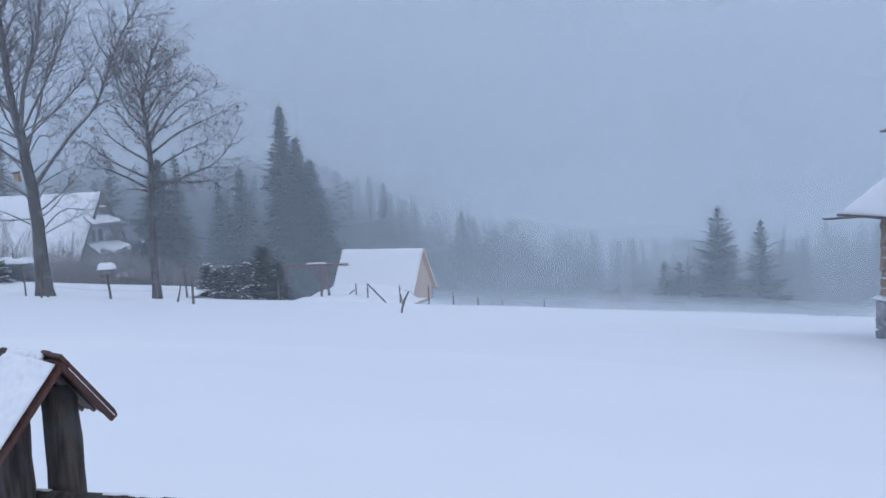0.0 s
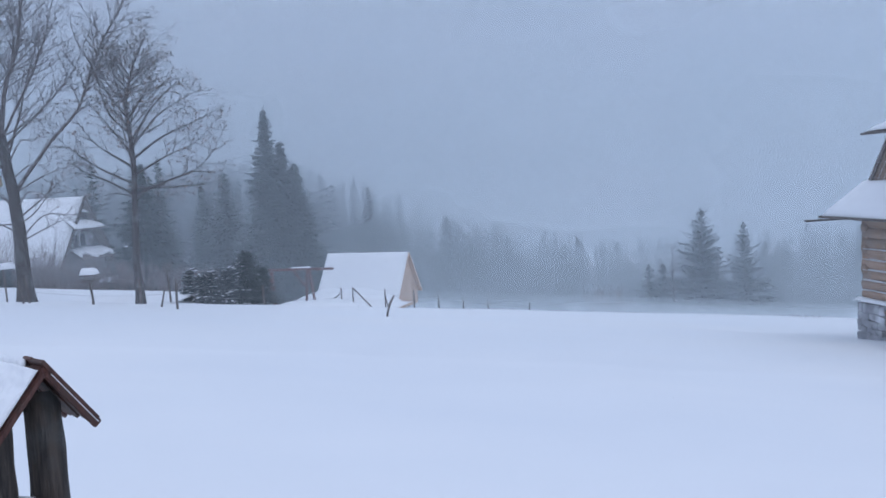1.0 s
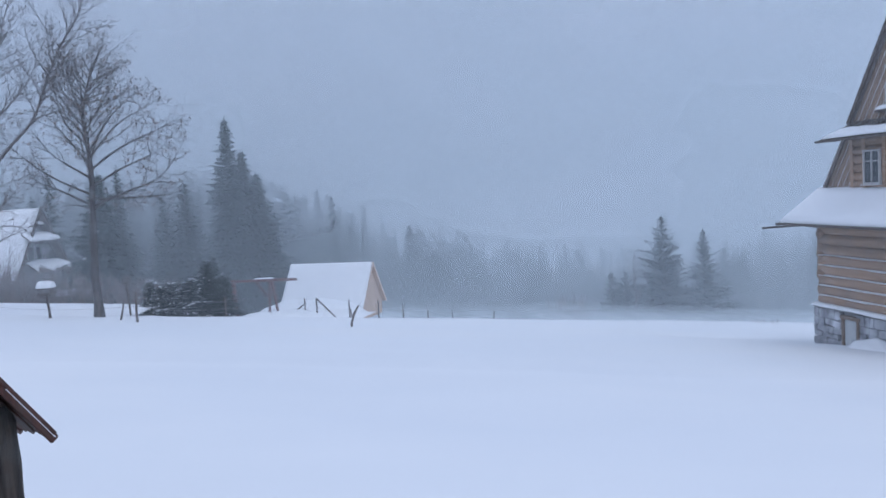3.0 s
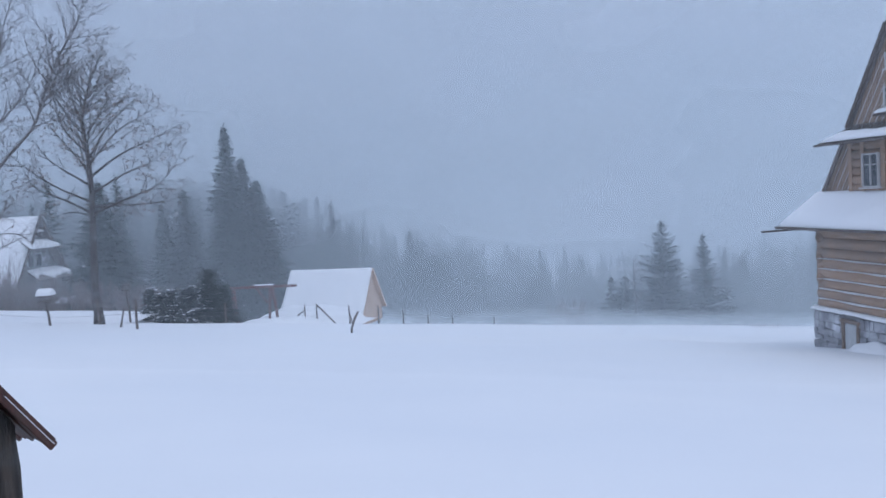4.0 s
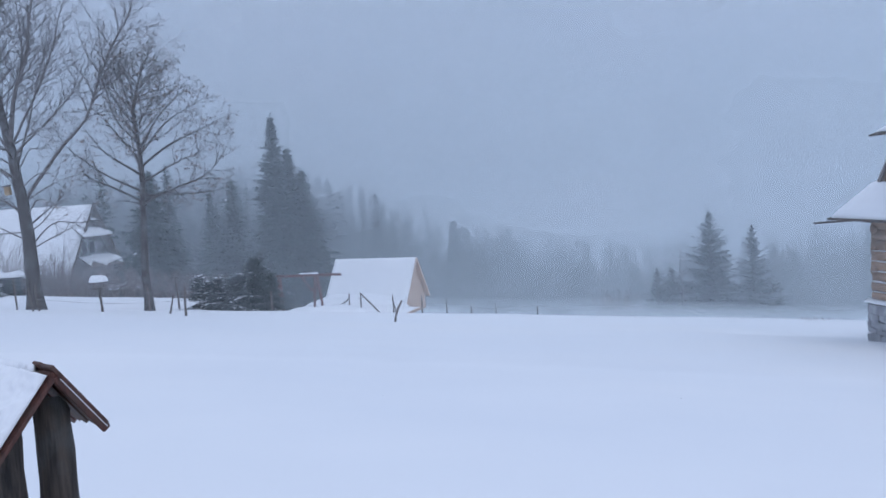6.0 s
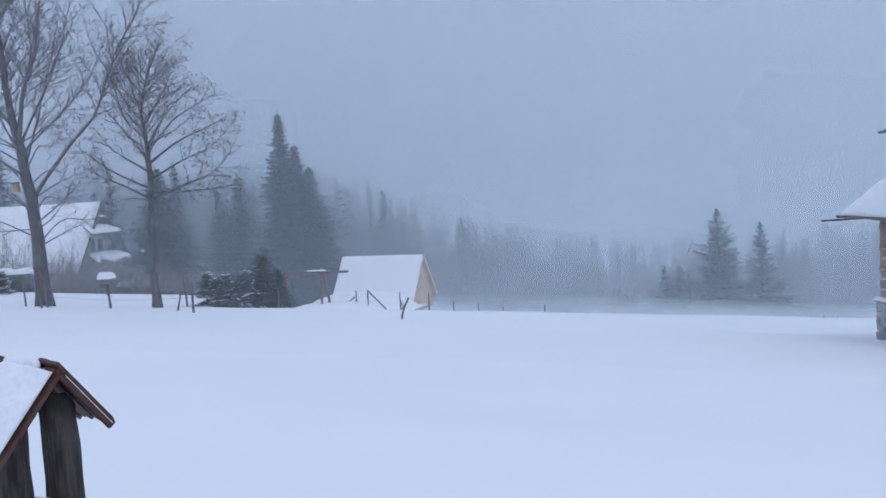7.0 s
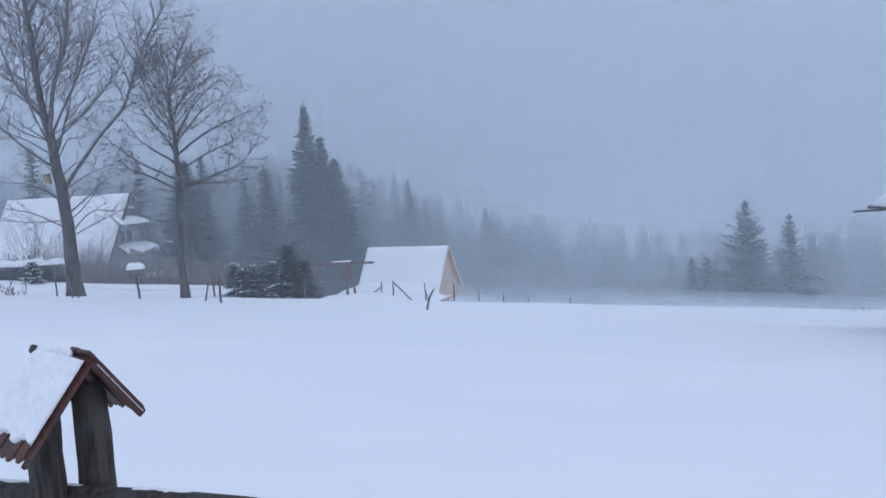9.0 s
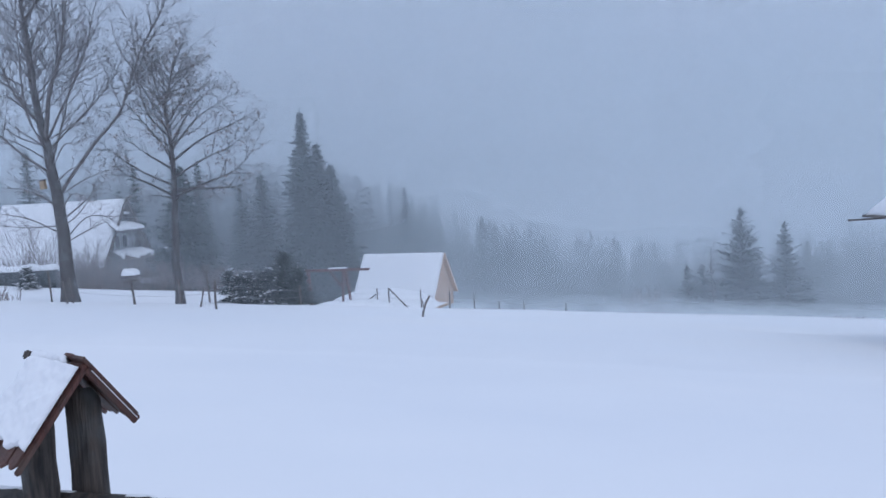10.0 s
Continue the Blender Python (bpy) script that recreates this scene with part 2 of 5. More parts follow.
def snow_slab(c00, c10, c01, c11, thick, nu=18, nv=14, seed=0, ragged=0.0, lump=0.35, fine=1.0):
    """A blanket of snow on the four-cornered patch c00 c10 (lower edge) c01 c11 (upper edge), rounded off at its rim."""
    c00, c10, c01, c11 = (Vector(c) for c in (c00, c10, c01, c11))
    nor = (c10 - c00).cross(c01 - c00).normalized()
    if nor.z < 0:
        nor = -nor
    bm = bmesh.new()
    top, low = [], []
    for j in range(nv + 1):
        for i in range(nu + 1):
            u, v = i / nu, j / nv
            if ragged and v < 0.5:
                v += ragged * (1 - 2 * v) * (0.5 + noise.noise((u * 5 + seed, seed * 1.7, 0)) + 0.35 * noise.noise((u * 9, seed, 3)) + 0.25 * noise.noise((u * 31, seed, 7)))
                v = max(v, 0)
            p = (c00.lerp(c10, u)).lerp(c01.lerp(c11, u), v)
            rim = min(1, min(i, nu - i, j, nv - j) / 1.6)
            t = thick * (math.sqrt(rim) * (1 + lump * noise.noise((p.x * 1.7 * fine + seed, p.y * 1.7 * fine, p.z * 1.7 * fine)) + 0.5 * lump * noise.noise((p.x * 5 * fine, p.y * 5 * fine + seed, p.z * 5 * fine))) + 0.12)
            low.append(bm.verts.new(p + nor * 0.004))
            top.append(bm.verts.new(p + nor * t))
    w = nu + 1
    for j in range(nv):
        for i in range(nu):
            a, b, c, d = j * w + i, j * w + i + 1, (j + 1) * w + i + 1, (j + 1) * w + i
            bm.faces.new((top[a], top[b], top[c], top[d]))
            bm.faces.new((low[d], low[c], low[b], low[a]))
    rim_ids = [i for i in range(w)] + [j * w + nu for j in range(1, nv + 1)] + [nv * w + i for i in range(nu - 1, -1, -1)] + [j * w for j in range(nv - 1, 0, -1)]
    for a, b in zip(rim_ids, rim_ids[1:] + rim_ids[:1]):
        bm.faces.new((top[b], top[a], low[a], low[b]))
    return bm


# ---- ground: a snowfield falling away from the viewer, then a valley and a far forested slope ----
def ease(a, b, v):
    v = min(1, max(0, (v - a) / (b - a)))
    return v * v * (3 - 2 * v)


def ground_z(x, y):
    yy = min(max(y, -6), 60)
    z = 3.6 - 0.08 * min(max(x, -45), 45) - 0.04 * yy - 0.00135 * yy * yy
    z -= 0.16 * max(0, min(y, 110) - 60)
    z += 0.5 * ease(33, 39, y) * (1 - ease(-13, -9.5, x)) * (1 - ease(44, 52, y))
    z += 26 * ease(260, 700, y) + 0.05 * max(0, y - 700)
    z += 0.10 * noise.noise((x * 0.12, y * 0.12, 0)) + 0.035 * noise.noise((x * 0.5, y * 0.9, 4)) * (1 - ease(60, 70, y))
    z += 0.22 * noise.noise((x * 0.05, y * 0.05, 9))
    z -= 0.22 * math.exp(-((x - 10.8) / 1.6) ** 2 - ((y - 27.0) / 1.0) ** 2)
    return z


def build_ground():
    xs = sorted({round(s * (0.45 * k + 0.0045 * k ** 2.35), 3) for k in range(0, 130) for s in (-1, 1)})
    ys = [-60, -45, -32, -22, -14, -8, -4] + [0.4 * k - 2 for k in range(0, 160)] + [62 + 0.9 * k + 0.012 * k ** 2.5 for k in range(1, 75)]
    verts = [(x, y, ground_z(x, y)) for y in ys for x in xs]
    w = len(xs)
    faces = [(j * w + i, j * w + i + 1, (j + 1) * w + i + 1, (j + 1) * w + i) for j in range(len(ys) - 1) for i in range(w - 1)]
    tagged(new("ground", mesh_of("ground", verts, faces, SNOW_FIELD, True)), "smooth wind-packed snow covering a sloping field", "snow", kind="structure")


build_ground()
# ---- log house with steep gable and two skirt roofs ----
def log_house():
    h = thing("log_house", pose(12.73, 24.0, 0, 0, 0, 6.53), "brown log house on a stone base, steep snowy roofs", "house")
    rnd = random.Random(5)
    wide, deep, base, top = 6.4, 8.5, 1.92, 4.36
    core = part("plinth", box(deep, wide, 2.5, Matrix.Translation((deep / 2 + 0.06, -wide / 2, -0.6))), MORTAR, h, "mortared stone plinth")
    part("wall_core", box(deep - 0.1, wide - 0.1, 2.5, Matrix.Translation((deep / 2 + 0.08, -wide / 2, 1.88))), FASCIA, h)
    # logs of the long visible wall and of the far wall, crossing at the corner
    n_log = 8
    step = (top - base) / n_log
    for k in range(n_log):
        z = base + step * (k + 0.5)
        bm = round_log((0.12, -0.05 + rnd.uniform(-0.03, 0.04), z), (0.12, -wide - 0.45, z + rnd.uniform(-0.01, 0.01)), step * 0.54, step * 0.52, 10, 0.01, k, 9)
        for v in bm.verts:
            v.co.x = 0.07 + (v.co.x - 0.12) * 0.55
        part("log", bm, LOG, h, "", True)
        z2 = z - step * 0.5
        bm = round_log((0.0 + rnd.uniform(-0.03, 0.03), -0.16, z2), (deep, -0.14, z2), step * 0.52, step * 0.5, 10, 0.008, k + 40, 5)
        part("log", bm, LOG, h, smooth=True)
        if k < 5:
            bm = snow_slab((-0.05, -0.08, z + step * 0.36), (-0.05, -wide, z + step * 0.36), (0.03, -0.08, z + step * 0.5), (0.03, -wide, z + step * 0.5), 0.014, 60, 2, k, 0.5, 0.9)
            part("snow_ledge", bm, SNOW, h, "thin line of blown snow", True)
    part("corbel", beam((-0.25, -0.02, top + 0.02), (0.4, -0.02, top - 0.1), 0.16, 0.2), FASCIA, h)
    part("corbel", beam((-0.42, -0.05, top + 0.14), (0.4, -0.05, top + 0.1), 0.16, 0.18), FASCIA, h)
    part("sill_snow", snow_slab((-0.22, 0.1, base - 0.04), (-0.22, -wide, base - 0.04), (-0.02, 0.1, base + 0.06), (-0.02, -wide, base + 0.06), 0.05, 60, 3, 3, 0.2), SNOW, h, "", True)
    # stones of the base
    z = 0.25
    row = 0
    while z < base - 0.1:
        sh = rnd.uniform(0.15, 0.3)
        y = 0.06
        while y > -wide:
            sw = rnd.uniform(0.14, 0.75)
            hatch = -2.0 < y - sw / 2 < -1.2 and z < 1.6
            if not hatch and z + sh < base + 0.02:
                bm = box(0.2, sw - 0.008, sh - 0.008, Matrix.Translation((-0.02 + rnd.uniform(-0.012, 0.012), y - sw / 2, z)) @ pose(0, 0, 0, rnd.uniform(-7, 7), 0, 0), 0.02)
                for v in bm.verts:
                    v.co += Vector((rnd.uniform(-1, 1), rnd.uniform(-1, 1), rnd.uniform(-1, 1))) * 0.012
                part("stone", bm, STONE, core, smooth=False)
            y -= sw
        x = 0.1
        while x < 2.0:
            sw = rnd.uniform(0.25, 0.5)
            part("stone", box(sw - 0.03, 0.2, sh - 0.03, Matrix.Translation((x + sw / 2, 0.02, z)), 0.035), STONE, core)
            x += sw
        z += sh
        row += 1
    # cellar hatch in the plinth
    hatch = part("cellar_door", box(0.06, 0.5, 0.95, Matrix.Translation((-0.09, -1.65, 0.68)), 0.008), PANEL, h, "pale grey cellar hatch")
    for y in (-1.33, -1.97):
        part("jamb", box(0.12, 0.11, 1.1, Matrix.Translation((-0.10, y, 0.6)), 0.01), PLANK, hatch)
    part("lintel", box(0.13, 0.85, 0.1, Matrix.Translation((-0.10, -1.65, 1.65)), 0.01), PLANK, hatch)
    # flared lower roof: a skirt over the wall and one over the far side, meeting at a hip
    e, ez, tx, tz, y_e, y_t = -0.8, 4.40, 0.0, 5.43, 0.78, -0.33
    mid = -3.42
    y_e2, y_t2 = 2 * mid - y_e, 2 * mid - y_t
    skirt = part("lower_roof", roof_sheet([((e, y_e, ez), (e, y_e2, ez), (tx, y_t2, tz), (tx, y_t, tz)),
                                          ((deep, y_e, ez), (e, y_e, ez), (tx, y_t, tz), (deep, y_t, tz)),
                                          ((e, y_e2, ez), (deep, y_e2, ez), (deep, y_t2, tz), (tx, y_t2, tz))], 0.05), FASCIA, h, "dark boarded skirt roof")
    part("snow_load", snow_slab((e + 0.0, y_e - 0.08, ez + 0.0), (e + 0.0, y_e2, ez + 0.0), (tx, y_t, tz + 0.03), (tx, y_t2, tz + 0.03), 0.13, 60, 10, 1, 0.03, 0.25), SNOW, skirt, "", True)
    part("snow_load", snow_slab((deep, y_e - 0.05, ez + 0.05), (e + 0.08, y_e - 0.1, ez + 0.05), (deep, y_t, tz), (tx, y_t, tz + 0.03), 0.15, 40, 10, 2, 0.03, 0.25), SNOW, skirt, "", True)
    part("eave_board", beam((e - 0.01, y_e + 0.05, ez - 0.015), (e - 0.01, y_e2 - 0.05, ez - 0.015), 0.05, 0.075), FASCIA, skirt)
    part("eave_board", beam((e, y_e + 0.02, ez - 0.03), (deep, y_e + 0.02, ez - 0.03), 0.05, 0.08), FASCIA, skirt)
    part("gutter", gutter((e - 0.44, y_e + 0.08, ez - 0.1), (deep, y_e + 0.08, ez - 0.07), 0.06), FASCIA, skirt, "dark half-round gutter", True)
    # attic storey
    fx, apex = 0.0, 9.74
    half = lambda zz: 2.85 * (apex - zz) / (apex - 5.4)
    zt = 7.2
    bm = bmesh.new()
    pts = [(fx, mid + half(5.2), 5.2), (fx, mid - half(5.2), 5.2), (fx, mid, apex)]
    a = [bm.verts.new(p) for p in pts]
    b = [bm.verts.new((deep, p[1], p[2])) for p in pts]
    bm.faces.new(a), bm.faces.new(b[::-1])
    for i in range(3):
        bm.faces.new((a[i], b[i], b[(i + 1) % 3], a[(i + 1) % 3]))
    attic = part("attic_wall", bm, PLANK, h, "brown boarded gable")
    zz = 5.5
    while zz < 6.85:
        part("log", round_log((fx - 0.03, mid + 1.55, zz), (fx - 0.03, mid - 1.55, zz), 0.13, 0.125, 8, 0.006, int(zz * 10), 4), LOG, attic, smooth=True)
        zz += 0.235
    for s in (1, -1):
        part("corner_post", box(0.14, 0.14, 1.6, Matrix.Translation((fx - 0.09, mid + s * 1.55, 5.3)), 0.01), LOG, attic)
        part("window_post", box(0.14, 0.16, 1.6, Matrix.Translation((fx - 0.1, -2.78 + s * 0.40, 5.3)), 0.01), LOG, attic)
        for k in range(7):
            y0 = 1.2 + 0.24 * k
            hi = min(6.95, 5.35 + max(0, y0 + 0.28 - 1.6) / 0.657)
            if hi > 5.5:
                part("plank", beam((fx - 0.05 - 0.012 * (k % 2), mid + s * (y0 + 0.28), 5.35), (fx - 0.05 - 0.012 * (k % 2), mid + s * (y0 + 0.28 - 0.657 * (hi + 0.12 - 5.35)), hi + 0.12), 0.05, 0.2, (0, 1, 0)), PLANK, attic)
                part("snow_line", beam((fx - 0.085, mid + s * (y0 + 0.16), 5.4), (fx - 0.085, mid + s * (y0 + 0.16 - 0.657 * (hi - 5.4)), hi), 0.006, 0.009, (0, 1, 0), 0), SNOW, attic)
    window(attic, fx - 0.2, -2.78, 5.56, 0.6, 0.86)
    # upper skirt
    ue, uz, uy = fx - 0.75, 6.78, half(6.78) + 0.05
    up = part("upper_roof", roof_sheet([((ue, mid + uy + 0.25, uz), (ue, mid - uy - 0.25, uz), (fx, mid - half(zt), zt), (fx, mid + half(zt), zt))], 0.04), FASCIA, h, "dark boarded upper skirt roof")
    part("snow_load", snow_slab((ue + 0.03, mid + uy + 0.05, uz + 0.05), (ue + 0.03, mid - uy - 0.05, uz + 0.05), (fx - 0.3, mid + half(zt) - 0.12, zt - 0.14), (fx - 0.3, mid - half(zt), zt - 0.14), 0.08, 60, 8, 5, 0.05, 0.7), SNOW, up, "", True)
    part("eave_board", beam((ue - 0.01, mid + uy + 0.28, uz - 0.02), (ue - 0.01, mid - uy - 0.28, uz - 0.02), 0.04, 0.055), FASCIA, up)
    for k in range(26):
        y0 = -1.55 + 0.122 * k + rnd.uniform(-0.03, 0.03)
        dn = rnd.uniform(0.14, 0.4)
        if abs(y0) < half(zt) - 0.06:
            part("shingle", beam((fx - 0.02, mid + y0, zt + 0.07), (fx - 0.02 - dn, mid + y0 + 0.25 * dn, zt + 0.09 - dn * 0.56), 0.09, 0.03, (0.5, 0, 0.8)), SHINGLE, up)
    # upper gable boards, fanned, with two windows
    k = 0
    while k < 13:
        y0 = -1.5 + 0.25 * k
        hi = 7.2 + (abs(y0) - 0.08) / 0.657
        lean = 0.657 / 0.55 * (1 if y0 > 0 else -1)
        if hi > 7.4:
            part("plank", beam((fx - 0.04 - 0.015 * (k % 2), mid + y0, 7.2), (fx - 0.04 - 0.015 * (k % 2), mid + y0 - lean * (hi - 7.2) * 0.55, hi), 0.05, 0.21, (0, 1, 0)), PLANK, attic)
            part("snow_line", beam((fx - 0.08, mid + y0 + 0.09, 7.25), (fx - 0.08, mid + y0 + 0.09 - lean * (hi - 7.25) * 0.55, hi), 0.006, 0.009, (0, 1, 0), 0), SNOW, attic)
        k += 1
    part("ledge_snow", snow_slab((fx - 0.27, mid + 0.42, 7.47), (fx - 0.27, mid - 0.42, 7.47), (fx - 0.08, mid + 0.4, 7.54), (fx - 0.08, mid - 0.4, 7.54), 0.07, 14, 5, 8), SNOW, attic, "", True)
    part("ledge", box(0.26, 0.9, 0.06, Matrix.Translation((fx - 0.13, mid, 7.40)), 0.01), FASCIA, attic)
    window(attic, fx - 0.08, mid - 0.02, 7.62, 0.42, 0.5)
    window(attic, fx - 0.08, mid, 8.62, 0.2, 0.36, False)
    # main steep roof, rake boards
    for s in (1, -1):
        lo = (mid + s * (half(5.3) + 0.02), 5.3)
        sheet = [((fx - 0.14, lo[0], lo[1]), (deep + 0.4, lo[0], lo[1]), (deep + 0.4, mid, apex + 0.02), (fx - 0.14, mid, apex + 0.02))]
        slope = part("steep_roof", roof_sheet(sheet, 0.09), SHINGLE, h, "steep weathered shingle roof")
        ys = mid + s * (half(zt) - 0.02)
        part("rake_board", beam((fx - 0.17, ys, zt), (fx - 0.17, mid, apex + 0.03), 0.05, 0.12, (0, 1, 0)), FASCIA, slope)
        part("snow_load", snow_slab((fx - 0.1, lo[0], 5.45), (deep, lo[0], 5.45), (fx - 0.1, mid + s * 0.1, apex), (deep, mid + s * 0.1, apex), 0.05, 20, 16, 11 + s, 0.1, 0.8), SNOW, slope, "", True)
    return h


def gutter(a, b, r):
    """A half-round channel from a to b, open to the sky."""
    a, b = Vector(a), Vector(b)
    side = (b - a).cross(Vector((0, 0, 1))).normalized()
    bm = bmesh.new()
    ends = []
    for p in (a, b):
        ring = [bm.verts.new(p + side * (math.cos(q) * rr) - Vector((0, 0, math.sin(q) * rr)))
                for rr, order in ((r, range(9)), (r * 0.86, range(8, -1, -1))) for q in (math.pi * k / 8 for k in order)]
        ends.append(ring)
    n = len(ends[0])
    for k in range(n):
        bm.faces.new((ends[0][k], ends[0][(k + 1) % n], ends[1][(k + 1) % n], ends[1][k]))
    for ring in ends:
        for k in range(8):
            bm.faces.new((ring[k], ring[k + 1], ring[n - 2 - k], ring[n - 1 - k]))
    return bm


def roof_sheet(quads, thick):
    bm = bmesh.new()
    for q in quads:
        q = [Vector(p) for p in q]
        nor = (q[1] - q[0]).cross(q[3] - q[0]).normalized()
        if nor.z < 0:
            nor = -nor
        a = [bm.verts.new(p) for p in q]
        b = [bm.verts.new(p - nor * thick) for p in q]
        bm.faces.new(a), bm.faces.new(b[::-1])
        for i in range(4):
            bm.faces.new((a[i], b[i], b[(i + 1) % 4], a[(i + 1) % 4]))
    return bm


def window(parent, x, y, z, w, hgt, cross=True):
    """A casement in a wall that faces -x."""
    win = part("window", box(0.04, w, hgt, Matrix.Translation((x + 0.01, y, z))), GLASS, parent, "white-framed casement window")
    for yy in (y - w / 2, y + w / 2):
        part("frame", box(0.08, 0.04, hgt + 0.06, Matrix.Translation((x - 0.02, yy, z - 0.03)), 0.008), WHITE, win)
    for z2 in (z - 0.03, z + hgt - 0.02):
        part("frame", box(0.078, w - 0.04, 0.04, Matrix.Translation((x - 0.02, y, z2)), 0.008), WHITE, win)
    if cross:
        part("mullion", box(0.06, 0.03, hgt - 0.06, Matrix.Translation((x - 0.025, y, z + 0.03)), 0.006), WHITE, win)
        part("transom", box(0.055, w - 0.06, 0.025, Matrix.Translation((x - 0.025, y, z + hgt * 0.66)), 0.006), WHITE, win)
    part("sill", box(0.14, w + 0.12, 0.035, Matrix.Translation((x - 0.05, y, z - 0.07)), 0.006), WHITE, win)


log_house()


# ---- roofed fence post close to the viewer ----
def roofed_fence_post():
    f = thing("roofed_fence_post", pose(-1.99, 4.0, 0, 0, 0, 52.3), "pair of weathered posts under a small snowy red-brown board roof", "fence post")
    ridge, rx, length = 5.184, 0.028, 0.52
    gz = ground_z(-2.0, 4.2) - 0.25
    rnd = random.Random(3)
    for x, y, r in ((-0.155, 0.20, 0.086), (0.113, 0.20, 0.097)):
        bm = round_log((x * 1.08, y, gz), (x * 0.92, y, 5.02 if x < 0 else 5.05), r * 1.05, r * 0.94, 14, 0.007, int(x * 100), 12)
        for v in bm.verts:
            v.co.x += 0.007 * noise.noise((v.co.z * 3, x * 9, 0))
            # sawn off slantwise under the roof
            v.co.z = min(v.co.z, ridge - 0.014 - abs(v.co.x - rx) * (1.157 if v.co.x < rx else 1.345))
        part("post", bm, OLDPOST, f, "cracked grey-brown post", True)
    for s, run, fall in ((-1, 0.375, 0.434), (1, 0.249, 0.335)):
        slope = math.hypot(run, fall)
        d = Vector((s * run, 0, -fall)) / slope
        nor = Vector((s * fall, 0, run)) / slope
        n_b = 6
        w = length / n_b
        for k in range(n_b):
            y0 = w * k
            over = -0.034 if s > 0 and k == 0 else 0.003
            end = slope + rnd.uniform(-0.012, 0.02) + (0.012 + 0.006 * k if s > 0 and k else 0)
            up = 0.0 if s < 0 or k > 1 else -0.05
            prof = [(up, over), (up, w - 0.003), (end - 0.03, w - 0.003), (end, w * 0.5), (end - 0.03 if k or s < 0 else end - 0.012, over)]
            bm = bmesh.new()
            lift = 0.006 * (k % 2) + (0.012 if s > 0 else 0)
            a = [bm.verts.new(Vector((rx, y0 + q, ridge)) + d * p + nor * lift) for p, q in prof]
            b = [bm.verts.new(Vector((rx, y0 + q, ridge)) + d * p + nor * (lift + 0.02)) for p, q in prof]
            bm.faces.new(a), bm.faces.new(b[::-1])
            for i in range(5):
                bm.faces.new((a[i], b[i], b[(i + 1) % 5], a[(i + 1) % 5]))
            bmesh.ops.bevel(bm, geom=bm.edges[:], offset=0.003, segments=1, affect="EDGES")
            part("roof_board", bm, REDBOARD, f, "red-brown board with a pointed end")
        # barge boards at both gable ends
        for y in (-0.016, length + 0.016):
            p0 = Vector((rx, y, ridge + 0.012)) - nor * 0.012 + d * 0.012
            p0 += nor * (0.008 if s > 0 else 0)
            part("barge_board", beam(p0, p0 + d * (slope + 0.005), 0.018, 0.05 if s > 0 else 0.032, nor), REDBOARD, f, "red-brown barge board")
            if y < 0 and s > 0:
                q0 = p0 + nor * 0.008 + Vector((0, -0.011, 0))
                part("snow_edge", beam(q0 + d * 0.03, q0 + d * slope * 0.97, 0.006, 0.005, nor, 0.001), SNOW, f, "thin rim of snow")
    part("ridge_pole", beam((rx - 0.01, length + 0.09, ridge + 0.012), (rx, 0.005, ridge - 0.02), 0.046, 0.05, (0.5, 0, 1), 0.008), OLDPOST, f)
    slope = math.hypot(0.375, 0.434)
    d = Vector((-0.375, 0, -0.434)) / slope
    nor = Vector((-0.434, 0, 0.375)) / slope
    r0 = Vector((rx, 0, ridge)) + nor * 0.024
    c = r0 + d * slope * 0.87
    part("snow_load", snow_slab(c + Vector((0, -0.018, 0)), c + Vector((0, length - 0.01, 0)), r0 + Vector((0, -0.012, 0)) + d * 0.012, r0 + Vector((0, length - 0.02, 0)) - d * 0.005, 0.027, 80, 80, 4, 0.12, 0.9, 5), SNOW, f, "lumpy snow on the roof boards", True)
    slope = math.hypot(0.249, 0.335)
    d2 = Vector((0.249, 0, -0.335)) / slope
    nor2 = Vector((0.335, 0, 0.249)) / slope
    r2 = Vector((rx, 0, ridge)) + nor2 * 0.036
    part("snow_load", snow_slab(r2 + d2 * slope * 0.8 + Vector((0, 0.03, 0)), r2 + d2 * slope * 0.8 + Vector((0, length - 0.03, 0)), r2 + Vector((0, 0.09, 0)), r2 + Vector((0, length - 0.08, 0)), 0.016, 40, 30, 9, 0.15, 0.8, 4), SNOW, f, "", True)
    bm = round_log((rx - 0.004, 0.15, ridge + 0.026), (rx - 0.004, length - 0.02, ridge + 0.018), 0.026, 0.03, 12, 0.012, 12, 22)
    part("snow_crest", bm, SNOW, f, "", True)
    part("ridge_cap", beam((rx + 0.004, -0.02, ridge + 0.006), (rx + 0.004, 0.10, ridge + 0.006), 0.05, 0.03), REDBOARD, f, "dark ridge board end")
    # rails that run between the two posts, down to the snow
    fence = thing("rail_fence", Matrix(), "weathered log rail fence with snow on its rails", "fence")
    e1, e2 = Vector((-0.791, 0.612, 0)), Vector((0.612, 0.791, 0))
    org = Vector((-1.99, 4.0, 0)) - e2 * 0.01 + e1 * 0.2
    e1, e2 = Vector((-0.958, 0.287, 0)), Vector((0.287, 0.958, 0))
